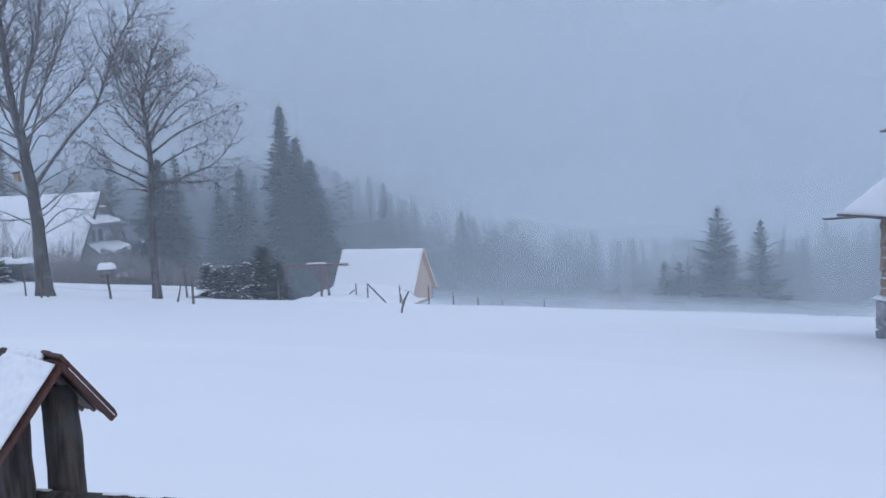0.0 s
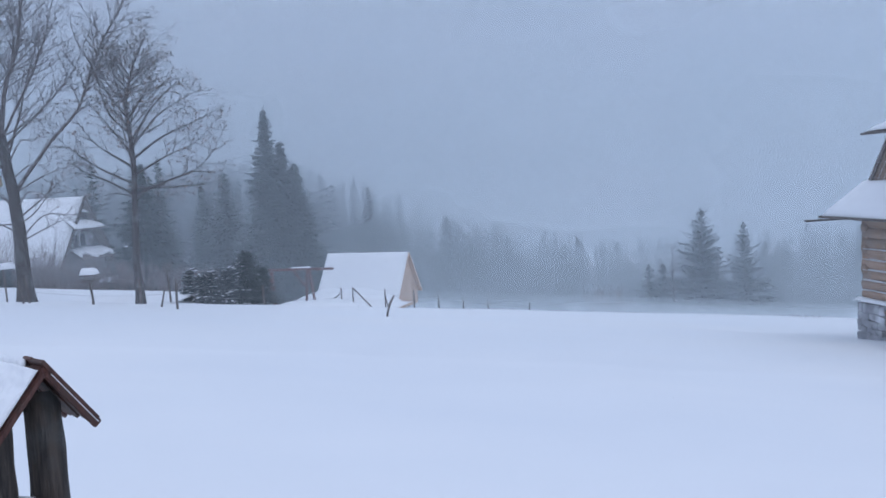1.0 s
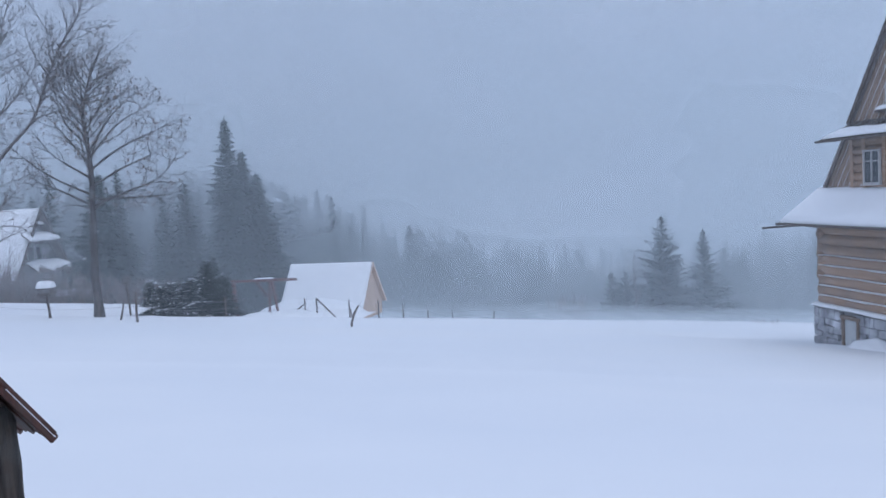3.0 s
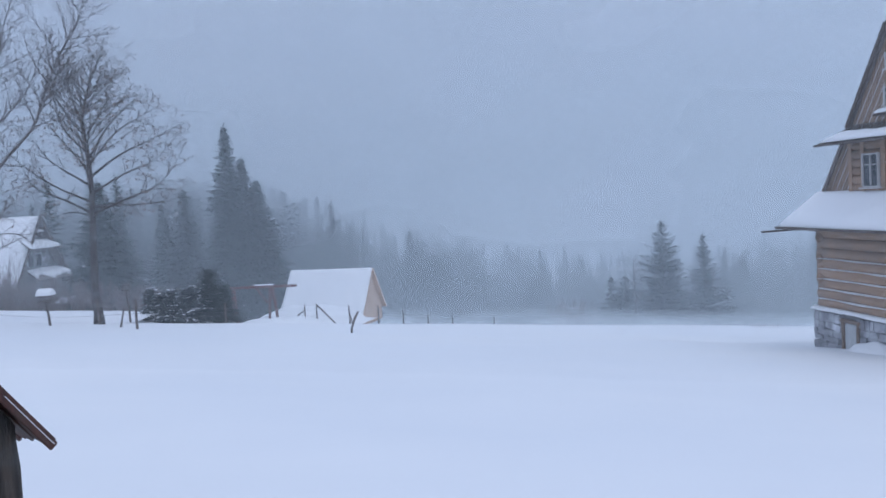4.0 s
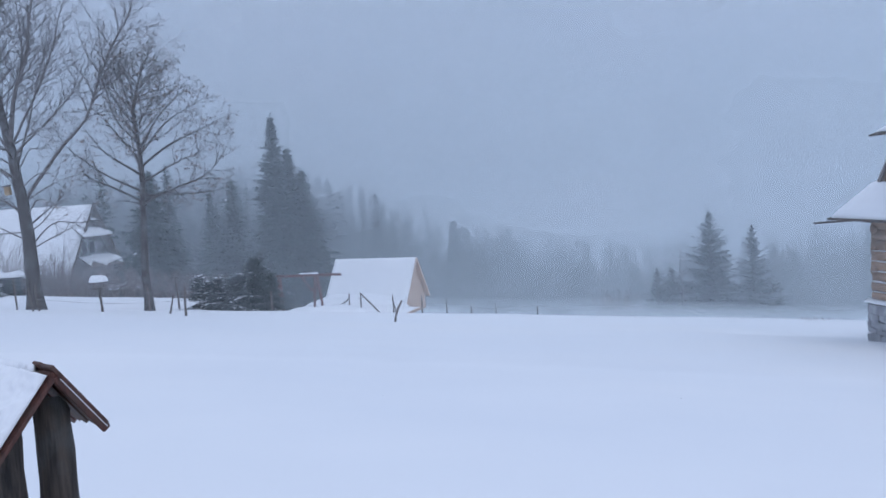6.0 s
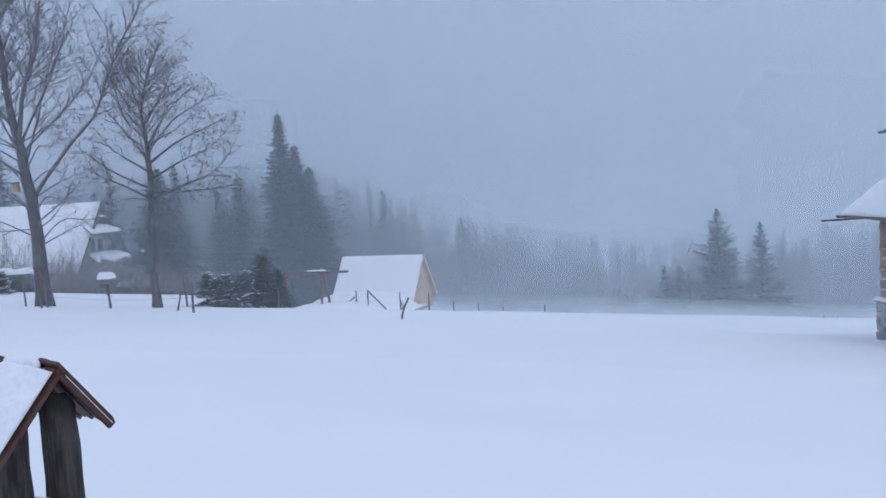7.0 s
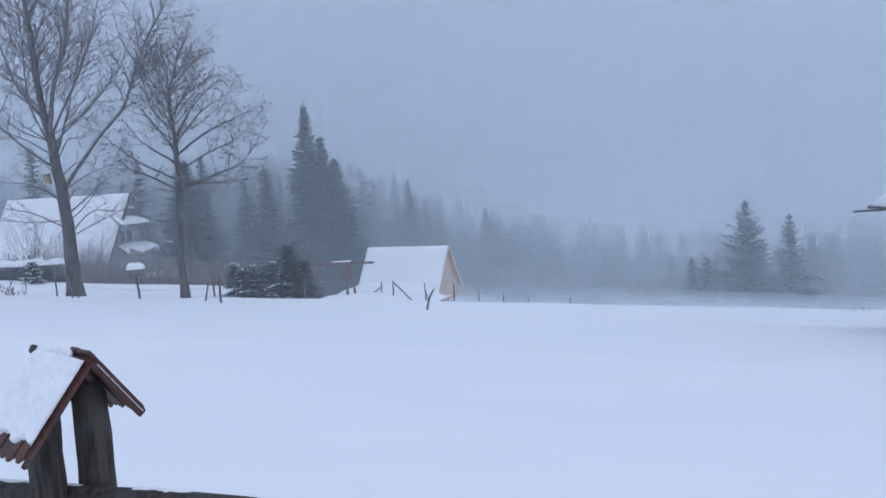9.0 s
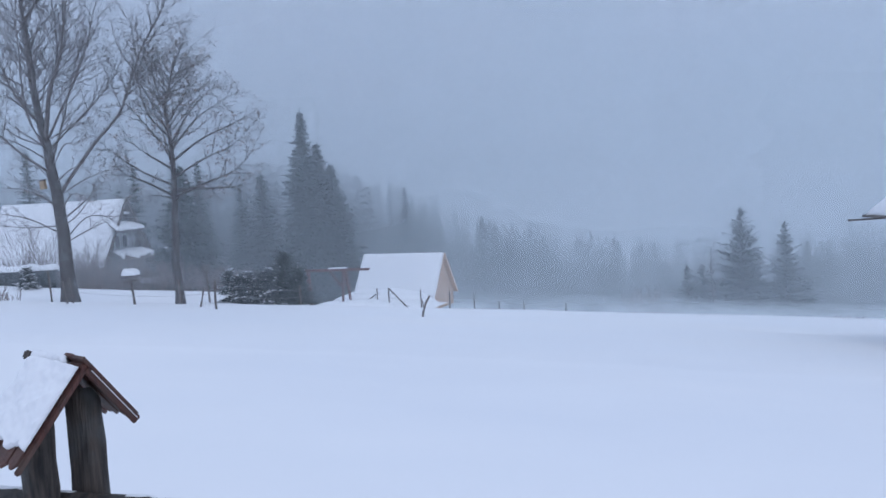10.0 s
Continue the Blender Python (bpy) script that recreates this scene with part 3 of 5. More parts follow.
    for k, z in enumerate((4.425, 4.0)):
        a, b = org - e1 * 4.2 + Vector((0, 0, z + 0.05)), org + e1 * 2.6 + Vector((0, 0, z + 0.02))
        rail = part("rail", round_log(a, b, 0.058, 0.052, 12, 0.012, 60 + k, 16), OLDPOST, fence, "", True)
        up = Vector((0, 0, 0.048))
        side = e2 * 0.022
        q = 0.02
        while q < 0.95:
            w = rnd.uniform(0.03, 0.09)
            p, r = a.lerp(b, q), a.lerp(b, q + w)
            off = e2 * rnd.uniform(-0.006, 0.012)
            part("snow_cap", snow_slab(p + up - side + off, r + up - side + off, p + up + side + off, r + up + side + off, rnd.uniform(0.007, 0.016), 24, 5, 21 + q * 30, 0.4, 0.9), SNOW, rail, "", True)
            q += w + rnd.uniform(0.004, 0.05)
    for s in (-3.95, 2.3):
        p = org + e1 * s
        part("post", round_log((p.x, p.y, ground_z(p.x, p.y) - 0.2), (p.x, p.y, 4.36 if s < 0 else 4.65), 0.075, 0.065, 10, 0.01, int(s * 7), 8), OLDPOST, fence, "", True)


roofed_fence_post()
# ---- evergreen trees ----
def spruce_mesh(height, radius, seed, snow=0.2, whorl=0.3, start=0.06, power=0.85, detail=1.0, fine=1.0, jag=1.0, rising=0.0):
    """Needle boughs and lying snow of one spruce, as two lists of small blades."""
    rnd = random.Random(seed)
    gv, gf, sv, sf = [], [], [], []

    def blade(vs, fs, p, d, length, width, sag):
        side = d.cross(Vector((0, 0, 1)))
        side = side.normalized() if side.length > 1e-4 else Vector((1, 0, 0))
        side = (side + Vector((0, 0, rnd.uniform(-0.5, 0.5)))).normalized() * width * fine
        m = p + d * length * 0.5 - Vector((0, 0, sag * 0.35))
        e = p + d * length - Vector((0, 0, sag))
        k = len(vs)
        vs.extend((p, m + side, e, m - side))
        fs.append((k, k + 1, k + 2, k + 3))

    z = height * start
    while z < height * 0.985:
        s = (z / height - start) / (1 - start)
        r = radius * (1 - s) ** power * rnd.uniform(0.82, 1.12) + 0.05 * height / 10
        n = max(4, int((5 + 5 * (1 - s)) * detail))
        for b in range(n):
            a = 2 * math.pi * (b + rnd.random()) / n
            length = r * (0.86 + jag * rnd.uniform(-0.26, 0.26))
            rise = 0.55 * s - 0.22 + rising + rnd.uniform(-0.12, 0.12)
            d = Vector((math.cos(a), math.sin(a), rise)).normalized()
            p0 = Vector((0, 0, z + rnd.uniform(-0.4, 0.4) * whorl))
            stations = max(3, int(length / (0.24 / detail)))
            for j in range(stations):
                q = (j + 0.6) / stations
                p = p0 + d * length * q - Vector((0, 0, 0.16 * length * q * q - 0.1 * length * q ** 4))
                for side in (-1, 1):
                    turn = side * rnd.uniform(0.5, 1.1) * (1 - 0.45 * q)
                    dd = Matrix.Rotation(turn, 3, "Z") @ d
                    bl = (0.16 + 0.34 * length * (1 - 0.65 * q)) * rnd.uniform(0.6, 1.1)
                    white = rnd.random() < snow * (0.5 + 0.7 * q)
                    if white:
                        blade(sv, sf, p + Vector((0, 0, 0.03)), dd, bl * 0.85, 0.07 + bl * 0.09, bl * 0.15)
                    blade(gv, gf, p, dd, bl, 0.055 + bl * 0.11, bl * rnd.uniform(0.15, 0.55))
                blade(gv, gf, p, Vector((d.x * 0.3, d.y * 0.3, -1)).normalized(), 0.12 + 0.1 * length, 0.06, 0)
        z += whorl * (0.55 + 0.75 * (1 - s)) * rnd.uniform(0.8, 1.2)
    for k in range(6):
        blade(gv, gf, Vector((0, 0, height * (0.94 + 0.01 * k))), Vector((rnd.uniform(-1, 1) * 0.5, rnd.uniform(-1, 1) * 0.5, 1)).normalized(), height * 0.035, 0.035, 0)
    return gv, gf, sv, sf


def spruce(x, y, top, radius, seed, label, group="", snow=0.2, lean=0.0, **kw):
    base = ground_z(x, y) - 0.15
    height = top - base
    t = thing("spruce_tree", pose(x, y, base, 0, lean, 37 * seed % 360), label, "tree", group)
    v, f = [], []
    tube(v, f, [Vector((0, 0, 0)), Vector((0, 0, height * 0.5)), Vector((0, 0, height))], [height * 0.016 + 0.03, height * 0.009 + 0.01, 0.01], 8)
    part("trunk", mesh_of("trunk", v, f, BARK, True), BARK, t)
    gv, gf, sv, sf = spruce_mesh(height, radius, seed, snow, **kw)
    part("crown", mesh_of("crown", gv, gf, NEEDLE), NEEDLE, t)
    if sf:
        tagged(part("snow_load", mesh_of("snow_load", sv, sf, SNOW), SNOW, t), kind="stuff")
    return t


# the tall one beside the small cabin, with lower ones grown into it
spruce(-11.52, 58.6, 11.9, 2.5, 1, "tall dark green spruce dusted with snow", "tall spruces by the cabin", 0.002, power=0.82, whorl=0.2, detail=1.9, jag=1.5)
spruce(-10.6, 59.2, 9.7, 2.6, 2, "dark green spruce grown into its taller neighbour", "tall spruces by the cabin", 0.002, power=0.82, whorl=0.2, detail=1.9, jag=1.4)
spruce(-9.75, 59.6, 8.0, 2.8, 3, "lower dark spruce at the foot of taller ones", "tall spruces by the cabin", 0.002, power=0.8, whorl=0.2, detail=1.8, jag=1.4)
spruce(-12.0, 59.8, 5.0, 1.6, 9, "lower dark spruce at the foot of taller ones", "tall spruces by the cabin", 0.002, whorl=0.24, detail=1.6)
# behind the bare trees and the house
spruce(-15.6, 44.5, 7.9, 2.1, 4, "slim dark spruce behind the bare trees", "", 0.01, power=0.75, whorl=0.2, detail=1.8)
spruce(-16.5, 66.0, 7.85, 2.6, 10, "slim dark spruce behind the bare trees", "spruces behind the house", 0.002, power=0.7, detail=1.4)
spruce(-18.1, 66.0, 5.6, 2.6, 11, "slim dark spruce behind the bare trees", "spruces behind the house", 0.002, power=0.7, detail=1.4)
spruce(-25.4, 62.2, 8.7, 2.6, 5, "dark spruce behind the snowy house", "spruces behind the house", 0.002)
spruce(-33.5, 62.0, 10.4, 2.6, 6, "dark spruce behind the snowy house", "spruces behind the house", 0.002)
spruce(-23.0, 70.0, 9.4, 2.6, 7, "dark spruce behind the snowy house", "spruces behind the house", 0.002)
spruce(-20.0, 72.0, 7.0, 2.4, 8, "dark spruce behind the snowy house", "spruces behind the house", 0.002)
# the group on the far side of the field's edge
for i, (x, y, top, r, rank) in enumerate(((25.22, 76.0, 2.55, 3.9, 0.85), (30.4, 79.0, 0.65, 2.9, 0.75), (34.5, 84.0, -1.8, 3.0, 0.85), (18.87, 71.0, -1.95, 2.0, 0.9),
                                          (27.6, 80.0, -2.6, 3.0, 0.8), (37.6, 86.0, -2.9, 3.0, 0.8), (22.4, 79.0, -3.0, 3.0, 0.8), (32.5, 82.0, -3.6, 3.0, 0.8))):
    spruce(x, y, top, r, 20 + i, "spruce half lost in blowing snow past the field", "spruces past the field", 0.0, whorl=0.42, detail=1.25, power=rank, jag=1.5, rising=0.3)


# single trees that stand out of the woods: side, distance and height of the tip
def far_trees():
    rnd = random.Random(77)
    protos = {}
    rows = [(-14.9, 74, 6.9), (-16.5, 80, 4.6), (-19.5, 84, 7.4), (-12.2, 86, 3.8), (-7.2, 96, 6.2), (-5.0, 92, 2.6), (-9.6, 104, 7.2),
            (-3.1, 88, 0.4), (1.4, 90, -0.3), (4.6, 98, -0.9), (8.5, 86, -2.8), (-1.0, 100, -1.2), (11.5, 94, -3.4), (15.5, 92, -3.6),
            (19.0, 100, -4.0), (23.0, 96, -4.3), (38.5, 92, -4.2), (42.0, 98, -3.0), (46.5, 96, -4.6), (50.5, 90, -3.5),
            (-26, 79, 8.0), (-30.5, 84, 9.2), (-22.5, 83, 6.6), (-37, 88, 10.5), (-18.2, 90, 6.0), (-13.8, 92, 5.6), (-33, 77, 7.6)]
    for i, (x, y, top) in enumerate(rows):
        spruce(x, y, top, rnd.uniform(3.0, 4.2), 40 + i, "spruce fading into blowing snow", "spruces in the snowfall", 0.0, whorl=0.45, detail=1.0)


far_trees()


def far_woods():
    """The woods behind: far too many to count, joined into one."""
    rnd = random.Random(8)
    shapes = [spruce_mesh(10, 2.5, 100 + i, 0.0, whorl=0.55, detail=0.8) for i in range(4)]
    arrays = [np.array([tuple(p) for p in s[0]]) for s in shapes]
    quads = [np.array(s[1]) for s in shapes]
    allv, allf, n = [], [], 0
    for i in range(1050):
        y = 94 + 108 * rnd.random() ** 1.2
        x = rnd.uniform(-0.72, 0.72) * y
        base = ground_z(x, y)
        q = x / y
        tip = 6 + y * (min(0.03, -0.038 - 0.31 * q + 0.45 * q * q) + rnd.uniform(-0.04, 0.012))
        height = min(24, tip - base)
        if height < 6:
            continue
        k = rnd.randrange(4)
        a = rnd.random() * 6.28
        c, s = math.cos(a), math.sin(a)
        wid = height / 10 * rnd.uniform(0.95, 1.45)
        v = arrays[k] * (wid, wid, height / 10)
        v = np.stack((v[:, 0] * c - v[:, 1] * s + x, v[:, 0] * s + v[:, 1] * c + y, v[:, 2] + base), 1)
        allv.append(v)
        allf.append(quads[k] + n)
        n += len(v)
    v, f = np.concatenate(allv), np.concatenate(allf)
    me = bpy.data.meshes.new("far_woods")
    me.vertices.add(len(v))
    me.vertices.foreach_set("co", v.astype(np.float32).ravel())
    me.loops.add(f.size)
    me.loops.foreach_set("vertex_index", f.astype(np.int32).ravel())
    me.polygons.add(len(f))
    me.polygons.foreach_set("loop_start", np.arange(0, f.size, 4, dtype=np.int32))
    me.update(calc_edges=True)
    me.materials.append(NEEDLE)
    tagged(new("far_woods", me), "distant spruce woods fading into snowfall", "woods", kind="stuff")


far_woods()


# ---- bare trees ----
def smooth_way(pts, wobble, seed, per=4):
    """A curved way through the points (Catmull-Rom), slightly crooked."""
    pts = [Vector(p) for p in pts]
    ext = [pts[0] * 2 - pts[1]] + pts + [pts[-1] * 2 - pts[-2]]
    out = []
    for i in range(1, len(ext) - 2):
        a, b, c, d = ext[i - 1:i + 3]
        for k in range(per):
            t = k / per
            p = 0.5 * (2 * b + (c - a) * t + (2 * a - 5 * b + 4 * c - d) * t * t + (3 * b - a - 3 * c + d) * t ** 3)
            out.append(p + Vector((noise.noise((p.z * 0.9, seed, 0)), noise.noise((p.z * 0.9, seed, 5)), 0)) * wobble * (len(out) > 0))
    return out + [pts[-1]]


def bare_tree(name, x, y, label, seed, trunk, stems, bark, density=(3.0, 4.2, 6.0), spread=(35, 62), lift=0.25, droop=0.0,
              reach=0.42, leaf=0.0, leaf_size=0.04, slim=1.0):
    """trunk: way points (dx, dy, height, radius); stems: (way points (dx, dy, height), radius at the fork). Boughs, twigs and
    shoots grow from the stems, finer from level to level."""
    rnd = random.Random(seed)
    base = ground_z(x, y) - 0.2
    t = thing(name, pose(x, y, base), label, "tree")
    tv, tf, lv, lf = [], [], [], []

    def jitter():
        return Vector((rnd.uniform(-1, 1), rnd.uniform(-1, 1), rnd.uniform(-1, 1)))

    def sprout(pts, rad, level, limb, first=0.3):
        """Side shoots all along one way."""
        length = sum((b - a).length for a, b in zip(pts, pts[1:]))
        count = max(2, int(length * density[level] * rnd.uniform(0.85, 1.15)))
        turn0 = rnd.uniform(0, 6.28)
        for k in range(count):
            q = first + (1 - first) * (k + rnd.random() * 0.9) / count
            f = min(q, 0.999) * (len(pts) - 1)
            i = int(f)
            p = pts[i].lerp(pts[i + 1], f - i)
            along = (pts[i + 1] - pts[i]).normalized()
            side = Matrix.Rotation(turn0 + 2.4 * k + rnd.uniform(-0.5, 0.5), 3, along) @ along.orthogonal().normalized()
            a = radians(rnd.uniform(*spread))
            d = (along * math.cos(a) + side * math.sin(a)).normalized()
            size = length * reach * (0.95 - 0.45 * q) * rnd.uniform(0.55, 1.15)
            if level == 0:
                size = min(max(size, 0.55), 2.3)
            r = min(rad[i] * 0.6, 0.0055 + 0.0085 * size)
            steps = (6, 4, 3)[level]
            way, rr = [p.copy()], [r]
            for m in range(steps):
                d = (d + jitter() * (0.13 + 0.05 * level) + Vector((0, 0, lift - droop * level * (m + 1) / steps)) * (1.4 / steps)).normalized()
                p = p + d * size / steps
                way.append(p.copy())
                rr.append(max(0.0045, r * (1 - 0.72 * (m + 1) / steps)))
            if level == 0:
                tube(limb[0], limb[1], way, rr, 5)
            else:
                tube(tv, tf, way, rr, 3)
            if level < 2:
                sprout(way, rr, level + 1, limb, 0.15)
            elif rnd.random() < leaf:
                c = way[-1] + jitter() * leaf_size
                u = jitter().normalized() * leaf_size * rnd.uniform(0.5, 1.2)
                w = u.orthogonal().normalized() * leaf_size * rnd.uniform(0.3, 0.7)
                n = len(lv)
                lv.extend((c - u, c + w, c + u, c - w))
                lf.append((n, n + 1, n + 2, n + 3))

    pts = smooth_way([p[:3] for p in trunk], 0.05, seed, 5)
    rad = [trunk[min(k // 5, len(trunk) - 1)][3] * (1 - (k % 5) / 5) + trunk[min(k // 5 + 1, len(trunk) - 1)][3] * (k % 5) / 5 for k in range(len(pts))]
    v, f = [], []
    tube(v, f, pts, [r * (1.4 if k == 0 else 1.15 if k == 1 else 1) for k, r in enumerate(rad)], 14)
    part("trunk", mesh_of("trunk", v, f, BARK, True), BARK, t)
    top = ([], [])
    sprout(pts, rad, 0, top, 0.5)
    part("limb", mesh_of("limb", top[0], top[1], bark, True), bark, t)
    for n, (way, r) in enumerate(stems):
        r *= slim
        pts = smooth_way(way, 0.07, seed + n)
        rad = [max(0.008, r * (1 - 0.86 * k / (len(pts) - 1))) for k in range(len(pts))]
        limb = ([], [])
        tube(limb[0], limb[1], pts, rad, 8)
        sprout(pts, rad, 0, limb)
        part("limb", mesh_of("limb", limb[0], limb[1], bark, True), bark, t)
    tagged(part("brushwood", mesh_of("brushwood", tv, tf, TWIG), TWIG, t), kind="stuff")
    if lf:
        tagged(part("dry_leaves", mesh_of("dry_leaves", lv, lf, DEADLEAF), DEADLEAF, t, "few dry brown leaves"), kind="stuff")
    return t


# round-crowned tree: a straight stem, boughs rising to both sides, towards the viewer and away
bare_tree("bare_tree", -10.86, 30.0, "bare tree with a rounded crown and few dry leaves", 3,
          [(0, 0, 0, 0.165), (0, 0, 2.1, 0.13), (0.1, 0, 4.2, 0.10), (0.15, 0, 6.0, 0.08), (0.03, 0, 7.4, 0.065), (0.22, 0, 8.3, 0.045), (0.55, 0, 9.25, 0.014)],
          [([(0.02, 0, 7.5), (-0.3, 0.1, 8.3), (-0.42, 0.2, 9.1), (-0.25, 0.2, 9.5)], 0.045),
           ([(0.12, 0, 4.2), (1.45, -0.3, 4.65), (2.75, -0.4, 5.15), (3.65, -0.4, 6.5)], 0.055),
           ([(0.13, 0, 4.45), (2.0, 0.4, 4.45), (3.0, 0.6, 4.55)], 0.042),
           ([(0.1, 0, 4.2), (-0.9, 0.3, 4.75), (-2.0, 0.4, 5.3), (-2.4, 0.5, 6.0)], 0.05),
           ([(0.12, 0, 5.2), (-0.9, -0.4, 6.05), (-1.85, -0.6, 7.3)], 0.045),
           ([(0.14, 0, 5.5), (1.15, 0.5, 6.3), (2.25, 0.9, 6.85), (3.1, 1.1, 7.3)], 0.048),
           ([(0.15, 0, 6.2), (1.0, -0.3, 7.2), (1.8, -0.5, 7.9), (2.3, -0.5, 8.15)], 0.042),
           ([(0.1, 0, 6.95), (0.9, 0.2, 8.25), (1.2, 0.3, 9.1)], 0.036),
           ([(0.12, 0, 6.35), (-0.65, 0.3, 7.2), (-1.1, 0.5, 8.4), (-1.25, 0.6, 9.3)], 0.042),
           ([(0.12, 0, 5.7), (-0.5, -0.6, 6.8), (-1.5, -1.0, 8.1)], 0.042),
           ([(0.12, 0, 4.9), (0.5, -1.3, 5.8), (0.6, -2.3, 7.0)], 0.045),
           ([(0.12, 0, 5.3), (-0.2, 1.4, 6.3), (0.1, 2.4, 7.6)], 0.045),
           ([(0.1, 0, 6.4), (0.4, -0.9, 7.6), (0.5, -1.3, 8.9)], 0.036),
           ([(0.12, 0, 4.9), (1.3, 0.1, 5.55), (2.5, -0.2, 6.0), (3.4, 0, 6.9)], 0.042),
           ([(0.14, 0, 5.9), (1.2, -0.2, 7.0), (2.2, -0.3, 7.55), (2.9, -0.3, 7.9)], 0.038),
           ([(0.12, 0, 4.6), (-1.1, -0.3, 5.3), (-2.3, -0.4, 6.3), (-2.7, -0.4, 7.2)], 0.042),
           ([(0.1, 0, 4.0), (1.0, -0.8, 4.5), (2.2, -1.3, 4.35)], 0.032),
           ([(0.1, 0, 4.1), (-0.9, 0.7, 4.3), (-1.9, 1.0, 4.1)], 0.032)],
          BARK, (4.6, 6.0, 8.5), (38, 68), 0.14, 0.0, 0.44, 0.5, 0.045)
# thin arching boughs all round the lower stem of the next tree
rl = random.Random(11)
low_boughs = []
for k in range(15):
    h, side, out, way = 2.5 + 0.27 * k, (-1) ** k, rl.uniform(1.7, 3.0), rl.uniform(-1, 1)
    foot = -0.05 - 0.07 * max(0, h - 2.5)
    low_boughs.append(([(foot, 0, h), (foot + side * out * 0.4, way * 0.6, h + rl.uniform(0.35, 0.9)),
                        (foot + side * out * 0.8, way * 1.2, h + rl.uniform(0.5, 1.2)), (foot + side * out, way * 1.5, h + rl.uniform(0.2, 1.6))], 0.036))
# tall many-stemmed tree whose tips rise out of sight
bare_tree("bare_tree", -15.0, 30.0, "tall bare tree with many pale upswept stems", 6,
          [(0, 0, 0, 0.29), (-0.05, 0, 2.5, 0.225), (-0.14, 0, 4.3, 0.20), (-0.36, 0, 5.95, 0.17), (-0.63, 0, 7.8, 0.115), (-0.72, 0, 10.1, 0.085), (-0.9, 0, 12.0, 0.06), (-1.05, 0.1, 14.2, 0.02)],
          [([(-0.78, 0, 10.6), (-0.3, 0.1, 11.4), (0.05, 0.2, 12.6), (0.2, 0.2, 13.8)], 0.06),
           ([(-0.37, 0, 6.05), (-0.12, -0.15, 7.55), (0.55, -0.3, 9.2), (1.0, -0.3, 11.25), (1.35, -0.3, 13.3)], 0.12),
           ([(-0.44, 0, 6.65), (-0.3, 0.25, 7.55), (0.1, 0.5, 9.6), (0.05, 0.6, 11.3), (0.25, 0.6, 13.2)], 0.075),
           ([(-0.3, 0, 6.3), (0.65, -0.2, 7.75), (1.5, -0.3, 9.35), (2.1, -0.4, 10.95), (2.5, -0.4, 12.3)], 0.062),
           ([(-0.25, 0, 5.95), (1.05, 0.4, 7.3), (2.05, 0.6, 8.45), (2.8, 0.7, 9.95)], 0.055),
           ([(-0.55, 0, 6.9), (-1.4, -0.2, 8.2), (-1.75, -0.3, 9.7), (-2.1, -0.3, 11.5)], 0.07),
           ([(-0.42, 0, 6.05), (-1.5, 0.3, 6.7), (-2.4, 0.5, 7.4)], 0.045),
           ([(-0.12, 0, 4.15), (1.1, 0.3, 5.85), (2.2, 0.5, 7.15), (2.85, 0.6, 8.65), (3.5, 0.6, 9.9), (4.1, 0.6, 10.9), (4.45, 0.6, 11.8)], 0.085),
           ([(-0.02, 0, 3.3), (1.4, -0.4, 4.25), (2.35, -0.6, 5.05)], 0.042),
           ([(0, 0, 2.45), (0.95, 0.2, 2.95), (1.95, 0.3, 3.35)], 0.034),
           ([(-0.1, 0, 3.1), (-1.35, -0.2, 3.1), (-2.6, -0.3, 3.3)], 0.036),
           ([(-0.2, 0, 3.75), (-1.2, 0.3, 4.5), (-2.2, 0.4, 5.0)], 0.042),
           ([(-0.25, 0, 5.0), (-1.3, -1.0, 6.2), (-2.4, -1.5, 7.9), (-3.0, -1.7, 9.6)], 0.06),
           ([(-0.3, 0, 5.6), (-0.2, -1.5, 7.2), (0.2, -2.4, 9.4), (0.3, -2.8, 11.0)], 0.065),
           ([(-0.3, 0, 5.3), (-0.5, 1.5, 6.9), (-0.2, 2.4, 9.2), (0.2, 2.7, 11.0)], 0.065)] + low_boughs,
          PALEBARK, (4.8, 6.2, 8.5), (30, 58), 0.14, 0.14, 0.40, 0.05, 0.04, 0.82)

bare_tree("bare_tree", 21.5, 73.0, "slender bare tree among spruces in blowing snow", 9,
          [(0, 0, 0, 0.12), (0.1, 0, 3.0, 0.09), (0.0, 0, 5.0, 0.06), (0.1, 0, 7.0, 0.02)],
          [([(0.05, 0, 2.6), (0.9, 0.2, 4.2), (1.2, 0.3, 5.6)], 0.05), ([(0.05, 0, 3.0), (-0.8, -0.2, 4.6), (-1.0, -0.2, 5.9)], 0.05),
           ([(0.0, 0, 4.2), (0.2, -0.7, 5.4), (0.5, -0.9, 6.6)], 0.04)], BARK, (2.0, 2.5, 3.0))
